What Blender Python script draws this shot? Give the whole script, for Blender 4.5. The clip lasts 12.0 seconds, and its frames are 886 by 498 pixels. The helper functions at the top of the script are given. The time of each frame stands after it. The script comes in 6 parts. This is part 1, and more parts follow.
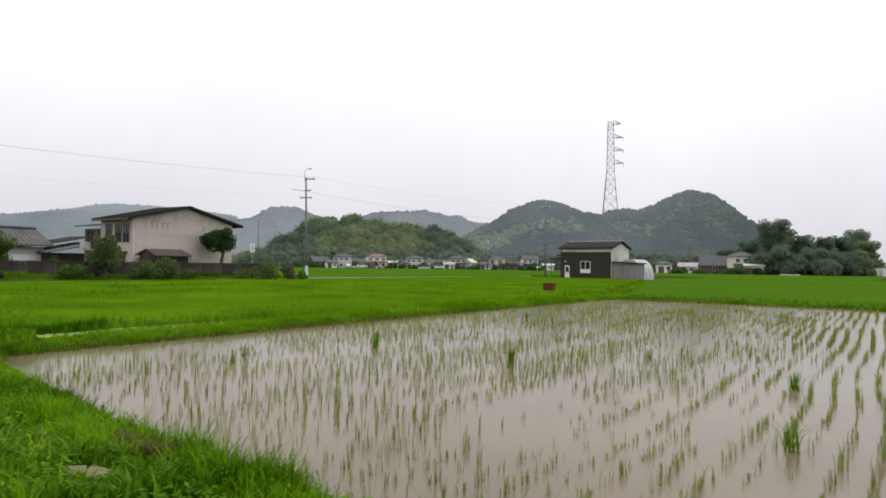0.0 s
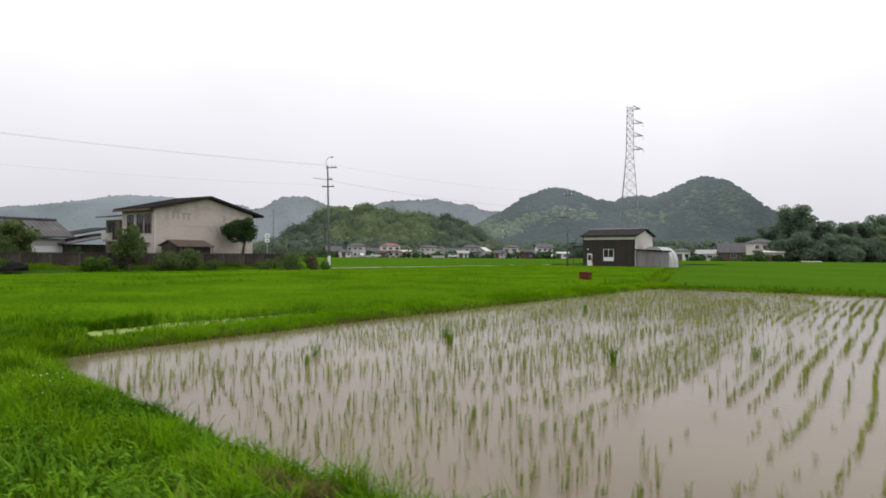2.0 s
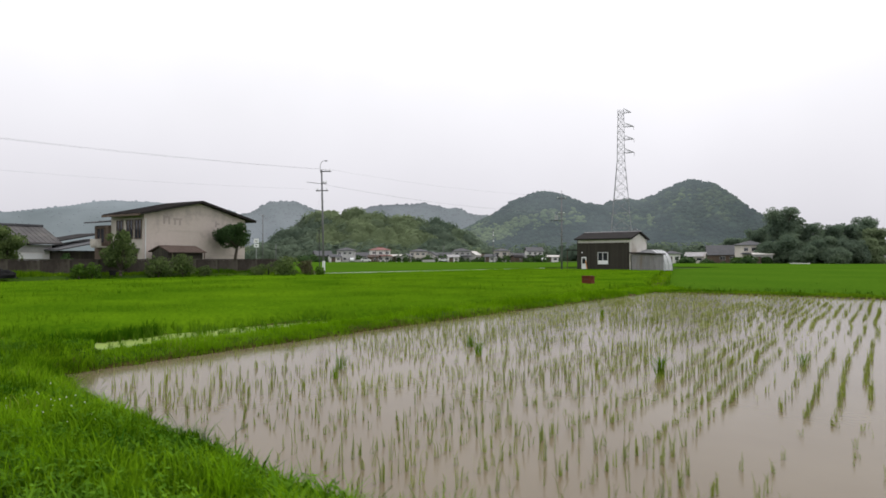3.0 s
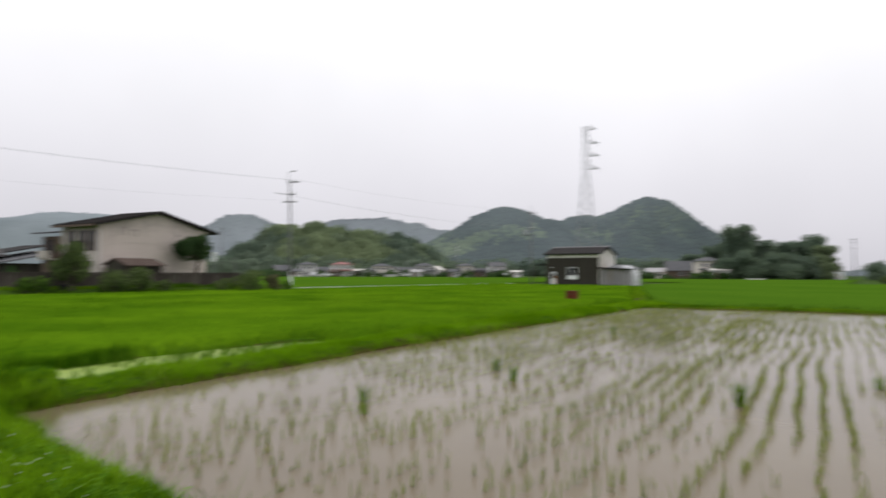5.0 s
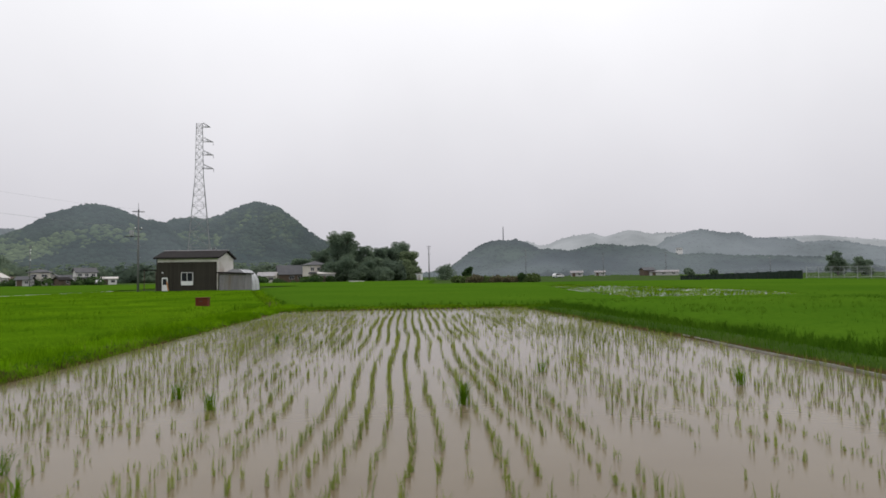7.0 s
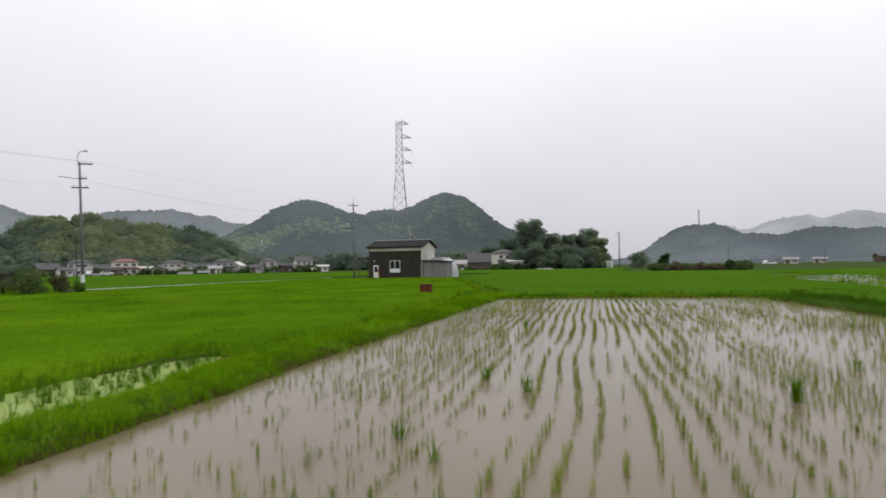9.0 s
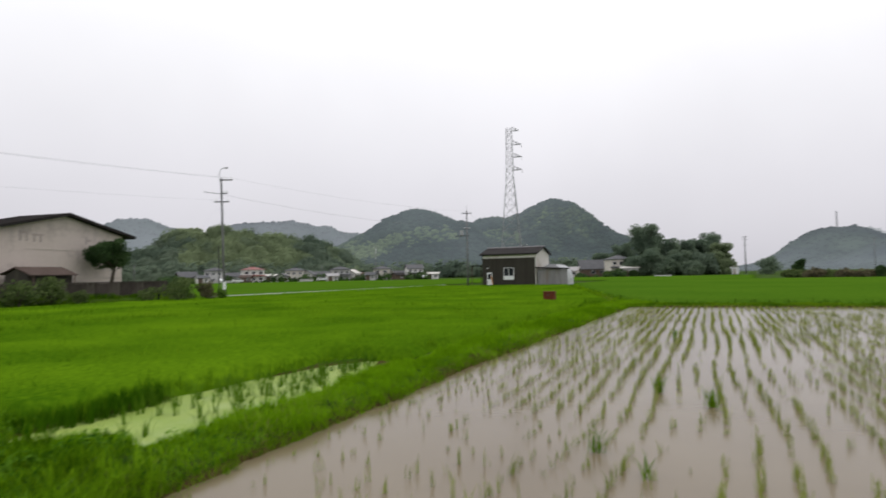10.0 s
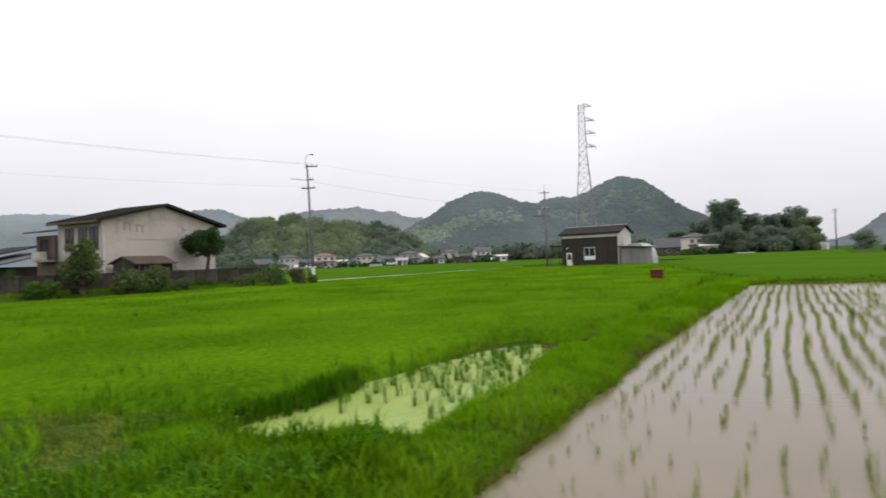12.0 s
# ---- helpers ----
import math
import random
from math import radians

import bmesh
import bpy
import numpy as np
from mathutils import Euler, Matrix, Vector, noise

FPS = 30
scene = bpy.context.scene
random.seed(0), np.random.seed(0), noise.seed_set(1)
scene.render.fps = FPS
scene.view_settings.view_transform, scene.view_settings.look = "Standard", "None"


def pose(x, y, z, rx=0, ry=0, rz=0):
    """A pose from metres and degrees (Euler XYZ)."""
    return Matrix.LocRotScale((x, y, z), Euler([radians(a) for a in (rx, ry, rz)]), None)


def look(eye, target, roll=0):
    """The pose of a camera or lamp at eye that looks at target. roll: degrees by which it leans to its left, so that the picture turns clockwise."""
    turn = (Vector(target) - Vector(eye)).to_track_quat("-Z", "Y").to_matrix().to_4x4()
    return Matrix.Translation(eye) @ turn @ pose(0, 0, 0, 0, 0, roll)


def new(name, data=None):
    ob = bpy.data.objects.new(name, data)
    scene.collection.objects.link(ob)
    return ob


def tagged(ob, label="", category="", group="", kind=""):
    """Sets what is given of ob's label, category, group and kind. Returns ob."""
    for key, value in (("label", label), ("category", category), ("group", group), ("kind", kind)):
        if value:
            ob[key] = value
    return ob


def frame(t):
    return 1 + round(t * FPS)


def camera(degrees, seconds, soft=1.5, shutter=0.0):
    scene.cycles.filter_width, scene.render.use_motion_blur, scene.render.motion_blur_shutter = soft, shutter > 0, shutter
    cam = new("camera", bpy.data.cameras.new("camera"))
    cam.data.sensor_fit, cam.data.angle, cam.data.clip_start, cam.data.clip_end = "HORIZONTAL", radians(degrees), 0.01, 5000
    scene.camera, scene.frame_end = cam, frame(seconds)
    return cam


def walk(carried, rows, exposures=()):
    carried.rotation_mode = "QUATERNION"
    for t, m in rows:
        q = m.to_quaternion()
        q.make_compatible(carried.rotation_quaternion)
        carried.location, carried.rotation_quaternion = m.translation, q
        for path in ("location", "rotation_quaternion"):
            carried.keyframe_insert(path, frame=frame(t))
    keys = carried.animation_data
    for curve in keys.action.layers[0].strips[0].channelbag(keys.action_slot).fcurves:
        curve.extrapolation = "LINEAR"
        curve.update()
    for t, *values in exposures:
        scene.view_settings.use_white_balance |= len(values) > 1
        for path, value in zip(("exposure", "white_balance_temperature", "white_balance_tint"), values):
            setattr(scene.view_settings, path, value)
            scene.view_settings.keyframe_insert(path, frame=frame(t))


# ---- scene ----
cam = camera(72.57, 12.0, soft=1.65, shutter=0.5)


def aim(x, y, z, yaw, pitch, roll):
    """A camera pose: yaw to the left of +y, pitch up, roll to its left."""
    return pose(x, y, z, 90 + pitch, 0, yaw) @ pose(0, 0, 0, 0, 0, roll)


# seconds, place in metres, yaw, pitch and roll in degrees
PATH = (
    (0, 6.419, -0.053, 1.905, 39.58, 1.54, 0.75),
    (0.5, 5.953, -0.065, 1.918, 39.57, -0.04, 0.31),
    (1, 5.506, -0.074, 1.922, 40.61, -0.12, 0.49),
    (1.5, 5.052, -0.098, 1.916, 39.39, 0.04, 0.27),
    (2, 4.579, -0.129, 1.916, 40.54, 0.47, 0.36),
    (2.5, 4.073, -0.155, 1.926, 41.23, 2.20, 0.62),
    (3, 3.556, -0.155, 1.944, 39.42, 0.85, 0.01),
    (3.2, 3.348, -0.134, 1.923, 40.61, 2.39, -0.79),
    (4.8, 1.775, 0.207, 1.905, 40.33, 1.88, 0.24),
    (5, 1.600, 0.286, 1.884, 35.62, 2.28, 0.19),
    (5.5, 1.121, 0.574, 1.864, 17.12, 2.69, -0.95),
    (6, 0.631, 0.814, 1.846, 5.41, 1.72, -0.78),
    (6.5, 0.128, 1.008, 1.826, 0.52, 2.39, -1.46),
    (6.7, -0.060, 1.010, 1.839, -0.50, 2.48, -0.81),
    (8.3, -1.556, 0.803, 1.894, 5.51, 2.58, -3.02),
    (8.5, -1.751, 0.767, 1.896, 9.85, 1.83, -2.74),
    (9, -2.166, 0.644, 1.898, 16.74, 1.59, -0.92),
    (9.5, -2.605, 0.521, 1.905, 19.63, 1.94, -2.10),
    (10, -3.082, 0.412, 1.912, 26.84, 2.45, -1.07),
    (10.5, -3.599, 0.327, 1.913, 28.87, -1.38, -1.42),
    (11, -4.159, 0.257, 1.902, 30.76, -0.10, -1.58),
    (11.5, -4.745, 0.203, 1.880, 29.72, 1.00, -1.72),
    (12, -5.350, 0.144, 1.849, 32.80, 1.02, -2.26),
)
walk(cam, [(row[0], aim(*row[1:])) for row in PATH], exposures=((0.0, 0.06), (0.5, 0.10), (1.5, 0.05), (3.2, 0.0), (4.8, -0.04), (5.5, -0.15), (6.5, -0.27), (8.3, -0.25), (9.5, -0.14), (10.0, -0.12), (10.5, 0.0), (11.5, 0.0), (12.0, 0.1)))
# ---- end of path ----

# ---------------------------------------------------------------- world and light
world = bpy.data.worlds.new("overcast_sky")
scene.world = world
world.use_nodes = True
wt = world.node_tree
wt.nodes.clear()
w_out = wt.nodes.new("ShaderNodeOutputWorld")
w_bg = wt.nodes.new("ShaderNodeBackground")
w_sky = wt.nodes.new("ShaderNodeTexSky")
w_sky.sky_type = "NISHITA"
w_sky.sun_disc = False
w_sky.sun_elevation = radians(58)
w_sky.sun_rotation = radians(10)
w_sky.dust_density = 6.0
w_hsv = wt.nodes.new("ShaderNodeHueSaturation")
w_hsv.inputs["Saturation"].default_value = 0.12
w_dim = wt.nodes.new("ShaderNodeVectorMath")
w_dim.operation = "SCALE"
w_dim.inputs["Scale"].default_value = 0.10
# cloud deck: brighter overhead than at the horizon, with soft large folds
w_geo = wt.nodes.new("ShaderNodeTexCoord")
w_sep = wt.nodes.new("ShaderNodeSeparateXYZ")
w_ramp = wt.nodes.new("ShaderNodeValToRGB")
w_ramp.color_ramp.elements[0].position = 0.0
w_ramp.color_ramp.elements[0].color = (0.74, 0.725, 0.785, 1)
w_ramp.color_ramp.elements[1].position = 0.42
w_ramp.color_ramp.elements[1].color = (1.275, 1.275, 1.32, 1)
e = w_ramp.color_ramp.elements.new(0.14)
e.color = (0.898, 0.885, 0.945, 1)
w_noise = wt.nodes.new("ShaderNodeTexNoise")
w_noise.inputs["Scale"].default_value = 2.6
w_noise.inputs["Detail"].default_value = 5.0
w_nramp = wt.nodes.new("ShaderNodeMapRange")
w_nramp.inputs["To Min"].default_value = 0.90
w_nramp.inputs["To Max"].default_value = 1.10
w_mul = wt.nodes.new("ShaderNodeVectorMath")
w_mul.operation = "SCALE"
w_mix = wt.nodes.new("ShaderNodeMix")
w_mix.data_type = "RGBA"
w_mix.inputs["Factor"].default_value = 0.88
wl = wt.links.new
wl(w_sky.outputs["Color"], w_hsv.inputs["Color"])
wl(w_hsv.outputs["Color"], w_dim.inputs[0])
wl(w_geo.outputs["Generated"], w_sep.inputs[0])
wl(w_sep.outputs["Z"], w_ramp.inputs["Fac"])
wl(w_geo.outputs["Generated"], w_noise.inputs["Vector"])
wl(w_noise.outputs["Fac"], w_nramp.inputs["Value"])
wl(w_ramp.outputs["Color"], w_mul.inputs[0])
wl(w_nramp.outputs["Result"], w_mul.inputs["Scale"])
wl(w_dim.outputs[0], w_mix.inputs["A"])
wl(w_mul.outputs[0], w_mix.inputs["B"])
wl(w_mix.outputs["Result"], w_bg.inputs["Color"])
w_bg.inputs["Strength"].default_value = 1.0
wl(w_bg.outputs[0], w_out.inputs["Surface"])

sun = new("sun", bpy.data.lights.new("sun", "SUN"))
sun.data.energy = 0.6
sun.data.angle = radians(40)
sun.data.color = (1.0, 0.97, 0.93)
sun.matrix_world = look((0, 0, 100), (-17, -60, 0))

# ---------------------------------------------------------------- materials


def mat_base(name):
    m = bpy.data.materials.new(name)
    m.use_nodes = True
    nt = m.node_tree
    return m, nt, nt.nodes["Principled BSDF"], nt.links.new


def surface(name, c1, c2, scale=1.0, rough=0.8, bump=0.2, metal=0.0, spec=0.4, fine=9.0, stretch=(1, 1, 1), rand=0.0, stain=None, stain_scale=0.3):
    """A two-scale procedural surface in metres: broad patches, fine grain, relief and optional stains."""
    m, nt, p, link = mat_base(name)
    co = nt.nodes.new("ShaderNodeTexCoord")
    mp = nt.nodes.new("ShaderNodeMapping")
    mp.inputs["Scale"].default_value = stretch
    link(co.outputs["Object"], mp.inputs["Vector"])
    a = nt.nodes.new("ShaderNodeTexNoise")
    a.inputs["Scale"].default_value = scale
    a.inputs["Detail"].default_value = 4
    b = nt.nodes.new("ShaderNodeTexNoise")
    b.inputs["Scale"].default_value = scale * fine
    b.inputs["Detail"].default_value = 6
    for n in (a, b):
        link(mp.outputs[0], n.inputs["Vector"])
    s = nt.nodes.new("ShaderNodeMath")
    s.operation = "MULTIPLY_ADD"
    s.inputs[1].default_value = 0.45
    link(b.outputs["Fac"], s.inputs[0])
    h = nt.nodes.new("ShaderNodeMath")
    h.operation = "MULTIPLY"
    h.inputs[1].default_value = 0.55
    link(a.outputs["Fac"], h.inputs[0])
    link(h.outputs[0], s.inputs[2])
    fac = s.outputs[0]
    if rand:
        g = nt.nodes.new("ShaderNodeObjectInfo")
        r = nt.nodes.new("ShaderNodeMath")
        r.operation = "MULTIPLY_ADD"
        r.inputs[1].default_value = rand
        link(g.outputs["Random"], r.inputs[0])
        link(fac, r.inputs[2])
        fac = r.outputs[0]
    ramp = nt.nodes.new("ShaderNodeValToRGB")
    ramp.color_ramp.elements[0].position = 0.3
    ramp.color_ramp.elements[0].color = (*c1, 1)
    ramp.color_ramp.elements[1].position = 0.7
    ramp.color_ramp.elements[1].color = (*c2, 1)
    link(fac, ramp.inputs["Fac"])
    col = ramp.outputs["Color"]
    if stain:
        st = nt.nodes.new("ShaderNodeTexNoise")
        st.inputs["Scale"].default_value = stain_scale
        st.inputs["Detail"].default_value = 7
        st.inputs["Roughness"].default_value = 0.65
        link(mp.outputs[0], st.inputs["Vector"])
        sr = nt.nodes.new("ShaderNodeMapRange")
        sr.inputs["From Min"].default_value = 0.52
        sr.inputs["From Max"].default_value = 0.68
        link(st.outputs["Fac"], sr.inputs["Value"])
        mx = nt.nodes.new("ShaderNodeMix")
        mx.data_type = "RGBA"
        mx.inputs["B"].default_value = (*stain, 1)
        link(sr.outputs["Result"], mx.inputs["Factor"])
        link(col, mx.inputs["A"])
        col = mx.outputs["Result"]
    link(col, p.inputs["Base Color"])
    p.inputs["Roughness"].default_value = rough
    p.inputs["Metallic"].default_value = metal
    p.inputs["Specular IOR Level"].default_value = spec
    if bump:
        bp = nt.nodes.new("ShaderNodeBump")
        bp.inputs["Strength"].default_value = bump
        bp.inputs["Distance"].default_value = 0.02
        link(b.outputs["Fac"], bp.inputs["Height"])
        link(bp.outputs["Normal"], p.inputs["Normal"])
    return m


def foliage(name, dark, light, patch_scale=0.3, rough=0.55, through_light=0.25, spread=0.6, spec=0.3, third=None):
    """Leaves and blades: every island has its own shade, broad patches shift the mean, light passes partly through."""
    m, nt, p, link = mat_base(name)
    g = nt.nodes.new("ShaderNodeNewGeometry")
    co = nt.nodes.new("ShaderNodeTexCoord")
    a = nt.nodes.new("ShaderNodeTexNoise")
    a.inputs["Scale"].default_value = patch_scale
    a.inputs["Detail"].default_value = 4
    link(co.outputs["Object"], a.inputs["Vector"])
    s = nt.nodes.new("ShaderNodeMath")
    s.operation = "MULTIPLY_ADD"
    s.inputs[1].default_value = spread
    link(g.outputs["Random Per Island"], s.inputs[0])
    k = nt.nodes.new("ShaderNodeMapRange")
    k.inputs["From Min"].default_value = 0.37
    k.inputs["From Max"].default_value = 0.63
    k.inputs["To Max"].default_value = 1 - spread
    link(a.outputs["Fac"], k.inputs["Value"])
    link(k.outputs["Result"], s.inputs[2])
    ramp = nt.nodes.new("ShaderNodeValToRGB")
    ramp.color_ramp.elements[0].position = 0.1
    ramp.color_ramp.elements[0].color = (*dark, 1)
    ramp.color_ramp.elements[1].position = 0.9
    ramp.color_ramp.elements[1].color = (*light, 1)
    if third:
        ramp.color_ramp.elements.new(0.985).color = (*third, 1)
    link(s.outputs[0], ramp.inputs["Fac"])
    link(ramp.outputs["Color"], p.inputs["Base Color"])
    p.inputs["Roughness"].default_value = rough
    p.inputs["Specular IOR Level"].default_value = spec
    if through_light:
        t = nt.nodes.new("ShaderNodeBsdfTranslucent")
        link(ramp.outputs["Color"], t.inputs["Color"])
        mix = nt.nodes.new("ShaderNodeMixShader")
        mix.inputs["Fac"].default_value = through_light
        link(p.outputs[0], mix.inputs[1])
        link(t.outputs[0], mix.inputs[2])
        link(mix.outputs[0], nt.nodes["Material Output"].inputs["Surface"])
    return m


def water(name, c1, c2, ripple=0.03):
    m, nt, p, link = mat_base(name)
    co = nt.nodes.new("ShaderNodeTexCoord")
    a = nt.nodes.new("ShaderNodeTexNoise")
    a.inputs["Scale"].default_value = 0.35
    a.inputs["Detail"].default_value = 5
    b = nt.nodes.new("ShaderNodeTexNoise")
    b.inputs["Scale"].default_value = 11
    b.inputs["Detail"].default_value = 3
    for n in (a, b):
        link(co.outputs["Object"], n.inputs["Vector"])
    ramp = nt.nodes.new("ShaderNodeValToRGB")
    ramp.color_ramp.elements[0].position = 0.35
    ramp.color_ramp.elements[0].color = (*c1, 1)
    ramp.color_ramp.elements[1].position = 0.65
    ramp.color_ramp.elements[1].color = (*c2, 1)
    link(a.outputs["Fac"], ramp.inputs["Fac"])
    link(ramp.outputs["Color"], p.inputs["Base Color"])
    p.inputs["Roughness"].default_value = 0.16
    p.inputs["IOR"].default_value = 1.33
    bp = nt.nodes.new("ShaderNodeBump")
    bp.inputs["Strength"].default_value = ripple
    bp.inputs["Distance"].default_value = 0.03
    link(b.outputs["Fac"], bp.inputs["Height"])
    link(bp.outputs["Normal"], p.inputs["Normal"])
    return m


M_WATER = water("muddy_water", (0.146, 0.110, 0.066), (0.176, 0.138, 0.087))
M_CLEAR = water("still_water", (0.16, 0.21, 0.09), (0.22, 0.27, 0.13), 0.02)
M_SOIL = surface("grassy_soil", (0.022, 0.050, 0.006), (0.048, 0.092, 0.011), 0.8, 0.95, 0.6, spec=0.03, stain=(0.06, 0.085, 0.015), stain_scale=0.25)
# bare wet mud where the ground meets the water
nt = M_SOIL.node_tree
co, sep, low, mx = (nt.nodes.new("ShaderNode" + k) for k in ("TexCoord", "SeparateXYZ", "MapRange", "Mix"))
mx.data_type = "RGBA"
mx.inputs["B"].default_value = (0.068, 0.048, 0.018, 1)
low.inputs["From Min"].default_value, low.inputs["From Max"].default_value = 0.085, 0.045
p = nt.nodes["Principled BSDF"]
old = p.inputs["Base Color"].links[0].from_socket
nt.links.new(co.outputs["Object"], sep.inputs[0])
nt.links.new(sep.outputs["Z"], low.inputs["Value"])
nt.links.new(low.outputs["Result"], mx.inputs["Factor"])
nt.links.new(old, mx.inputs["A"])
nt.links.new(mx.outputs["Result"], p.inputs["Base Color"])
M_GRASS = foliage("grass_blades", (0.022, 0.085, 0.001), (0.215, 0.395, 0.012), 0.55, 0.95, 0.35, spread=0.5, spec=0.0, third=(0.24, 0.26, 0.06))
# darker copy of the rice blades; paints the shade on the ditch side
M_RICE_SHADE = foliage("shade_painted_rice_blades", (0.022, 0.072, 0.002), (0.062, 0.155, 0.005), 0.6, 0.95, 0.25, spec=0.0)
M_BUND = foliage("fresh_bund_grass", (0.080, 0.185, 0.002), (0.21, 0.41, 0.009), 0.5, 0.95, 0.45, spread=0.5, spec=0.0, third=(0.24, 0.30, 0.05))
M_WEED = foliage("broad_weeds", (0.030, 0.100, 0.005), (0.150, 0.300, 0.020), 0.6, 0.9, 0.3, spec=0.04)
M_CUT = foliage("cut_grass_blades", (0.100, 0.150, 0.012), (0.270, 0.310, 0.050), 0.8, 0.9, 0.3, spec=0.02)
M_DRY = foliage("dry_weeds", (0.07, 0.068, 0.018), (0.18, 0.17, 0.05), 1.5, 0.9, 0.2, spec=0.03)
M_RICE = foliage("rice_blades", (0.040, 0.114, 0.003), (0.182, 0.316, 0.012), 0.30, 0.95, 0.45, spread=0.35, spec=0.0)
M_RICE_DEEP = foliage("deep_green_rice_blades", (0.050, 0.125, 0.008), (0.095, 0.185, 0.013), 0.1, 0.95, 0.45, spread=0.3, spec=0.0)
M_CANOPY = surface("rice_canopy", (0.020, 0.068, 0.002), (0.112, 0.215, 0.006), 0.22, 0.95, 0.9, spec=0.0, fine=40)
M_CANOPY_DEEP = surface("deep_rice_canopy", (0.042, 0.106, 0.007), (0.076, 0.155, 0.011), 0.07, 0.95, 0.9, spec=0.0, fine=50)
M_SEED = foliage("seedling_blades", (0.125, 0.175, 0.022), (0.290, 0.340, 0.065), 0.4, 0.75, 0.4, spec=0.05)
M_DUCK = surface("duckweed", (0.19, 0.29, 0.035), (0.29, 0.37, 0.075), 1.6, 0.6, 0.25, spec=0.35, fine=30, stain=(0.29, 0.37, 0.12), stain_scale=0.9)
M_PLASTER = surface("weathered_plaster", (0.49, 0.42, 0.38), (0.57, 0.50, 0.455), 0.35, 0.9, 0.15, stain=(0.37, 0.32, 0.29), stain_scale=0.45)
M_PLASTER_SIDE = surface("grey_plaster", (0.46, 0.42, 0.37), (0.56, 0.52, 0.46), 0.4, 0.9, 0.15, stain=(0.30, 0.27, 0.23))
M_WHITE = surface("white_render", (0.70, 0.68, 0.66), (0.80, 0.78, 0.76), 0.5, 0.85, 0.1)
M_CREAM = surface("cream_render", (0.60, 0.55, 0.49), (0.70, 0.65, 0.59), 0.5, 0.85, 0.1)
M_GREYWALL = surface("grey_cladding", (0.44, 0.43, 0.43), (0.56, 0.55, 0.54), 0.6, 0.8, 0.1)
M_DARKBOARD = surface("charred_boards", (0.024, 0.021, 0.018), (0.056, 0.050, 0.042), 0.9, 0.9, 0.5, spec=0.15, stretch=(6, 6, 0.5), stain=(0.075, 0.07, 0.05), rand=0.15)
M_ZINC = surface("weathered_zinc", (0.26, 0.25, 0.26), (0.40, 0.385, 0.39), 0.8, 0.55, 0.15, metal=0.35, stain=(0.24, 0.20, 0.17))
M_SHEET = surface("pale_sheet_metal", (0.52, 0.49, 0.46), (0.62, 0.59, 0.55), 0.8, 0.6, 0.1, metal=0.1, stain=(0.36, 0.31, 0.25))
M_ROOFDARK = surface("dark_metal_roof", (0.016, 0.014, 0.014), (0.034, 0.030, 0.029), 0.8, 0.85, 0.2, spec=0.1)
M_TILE = surface("grey_roof_tiles", (0.055, 0.056, 0.062), (0.105, 0.105, 0.112), 0.7, 0.7, 0.3, spec=0.25, rand=0.15)
M_TILE_OLD = surface("old_brown_tiles", (0.07, 0.066, 0.066), (0.125, 0.118, 0.116), 0.7, 0.75, 0.3, spec=0.2, stain=(0.16, 0.15, 0.14))
M_TILE_RED = surface("red_roof_tiles", (0.20, 0.075, 0.068), (0.29, 0.115, 0.10), 0.7, 0.6, 0.3)
M_RUSTROOF = surface("brown_red_roof", (0.08, 0.057, 0.048), (0.13, 0.098, 0.085), 0.9, 0.85, 0.3, spec=0.1)
M_REDBOX = surface("rust_red_paint", (0.10, 0.026, 0.014), (0.17, 0.046, 0.024), 2.5, 0.8, 0.4, spec=0.15, stain=(0.08, 0.03, 0.015), stain_scale=2.0)
M_WOOD = surface("old_wood", (0.08, 0.055, 0.04), (0.16, 0.12, 0.09), 1.2, 0.85, 0.4, stretch=(5, 5, 0.6))
M_BLOCK = surface("stained_concrete_wall", (0.028, 0.023, 0.020), (0.072, 0.061, 0.053), 0.7, 0.95, 0.4, spec=0.1, rand=0.2, stretch=(1, 1, 0.35), stain=(0.11, 0.10, 0.08), stain_scale=0.8)
M_EDGING = surface("mossy_edging", (0.20, 0.20, 0.17), (0.34, 0.335, 0.30), 2.5, 0.85, 0.3, stain=(0.12, 0.13, 0.08), stain_scale=1.5)
M_CONC = surface("concrete", (0.28, 0.275, 0.27), (0.42, 0.41, 0.40), 1.2, 0.85, 0.3, stain=(0.2, 0.19, 0.17))
M_WETROAD = surface("wet_concrete_road", (0.46, 0.46, 0.45), (0.56, 0.56, 0.55), 0.5, 0.3, 0.1, spec=0.5)
M_POLE = surface("pole_concrete", (0.115, 0.115, 0.12), (0.18, 0.18, 0.185), 1.5, 0.8, 0.15)
M_STEEL = surface("galvanised_steel", (0.30, 0.30, 0.32), (0.42, 0.42, 0.44), 1.5, 0.5, 0.1, metal=0.5)
M_TOWER = surface("weathered_tower_steel", (0.20, 0.20, 0.22), (0.30, 0.30, 0.32), 0.6, 0.7, 0.1, metal=0.15)
M_DARKMETAL = surface("dark_fittings", (0.04, 0.04, 0.045), (0.08, 0.08, 0.085), 3, 0.6, 0.1)
M_WIRE = surface("weathered_cable", (0.20, 0.20, 0.22), (0.28, 0.28, 0.30), 3, 0.6, 0.0)
M_GLASS = surface("dark_window_glass", (0.018, 0.02, 0.024), (0.035, 0.038, 0.045), 0.6, 0.08, 0.0, spec=0.5)
M_FRAME = surface("white_window_frame", (0.62, 0.62, 0.62), (0.74, 0.74, 0.74), 2, 0.5, 0.0)
M_SIGN = surface("white_enamel", (0.74, 0.74, 0.75), (0.82, 0.82, 0.83), 1, 0.35, 0.0)
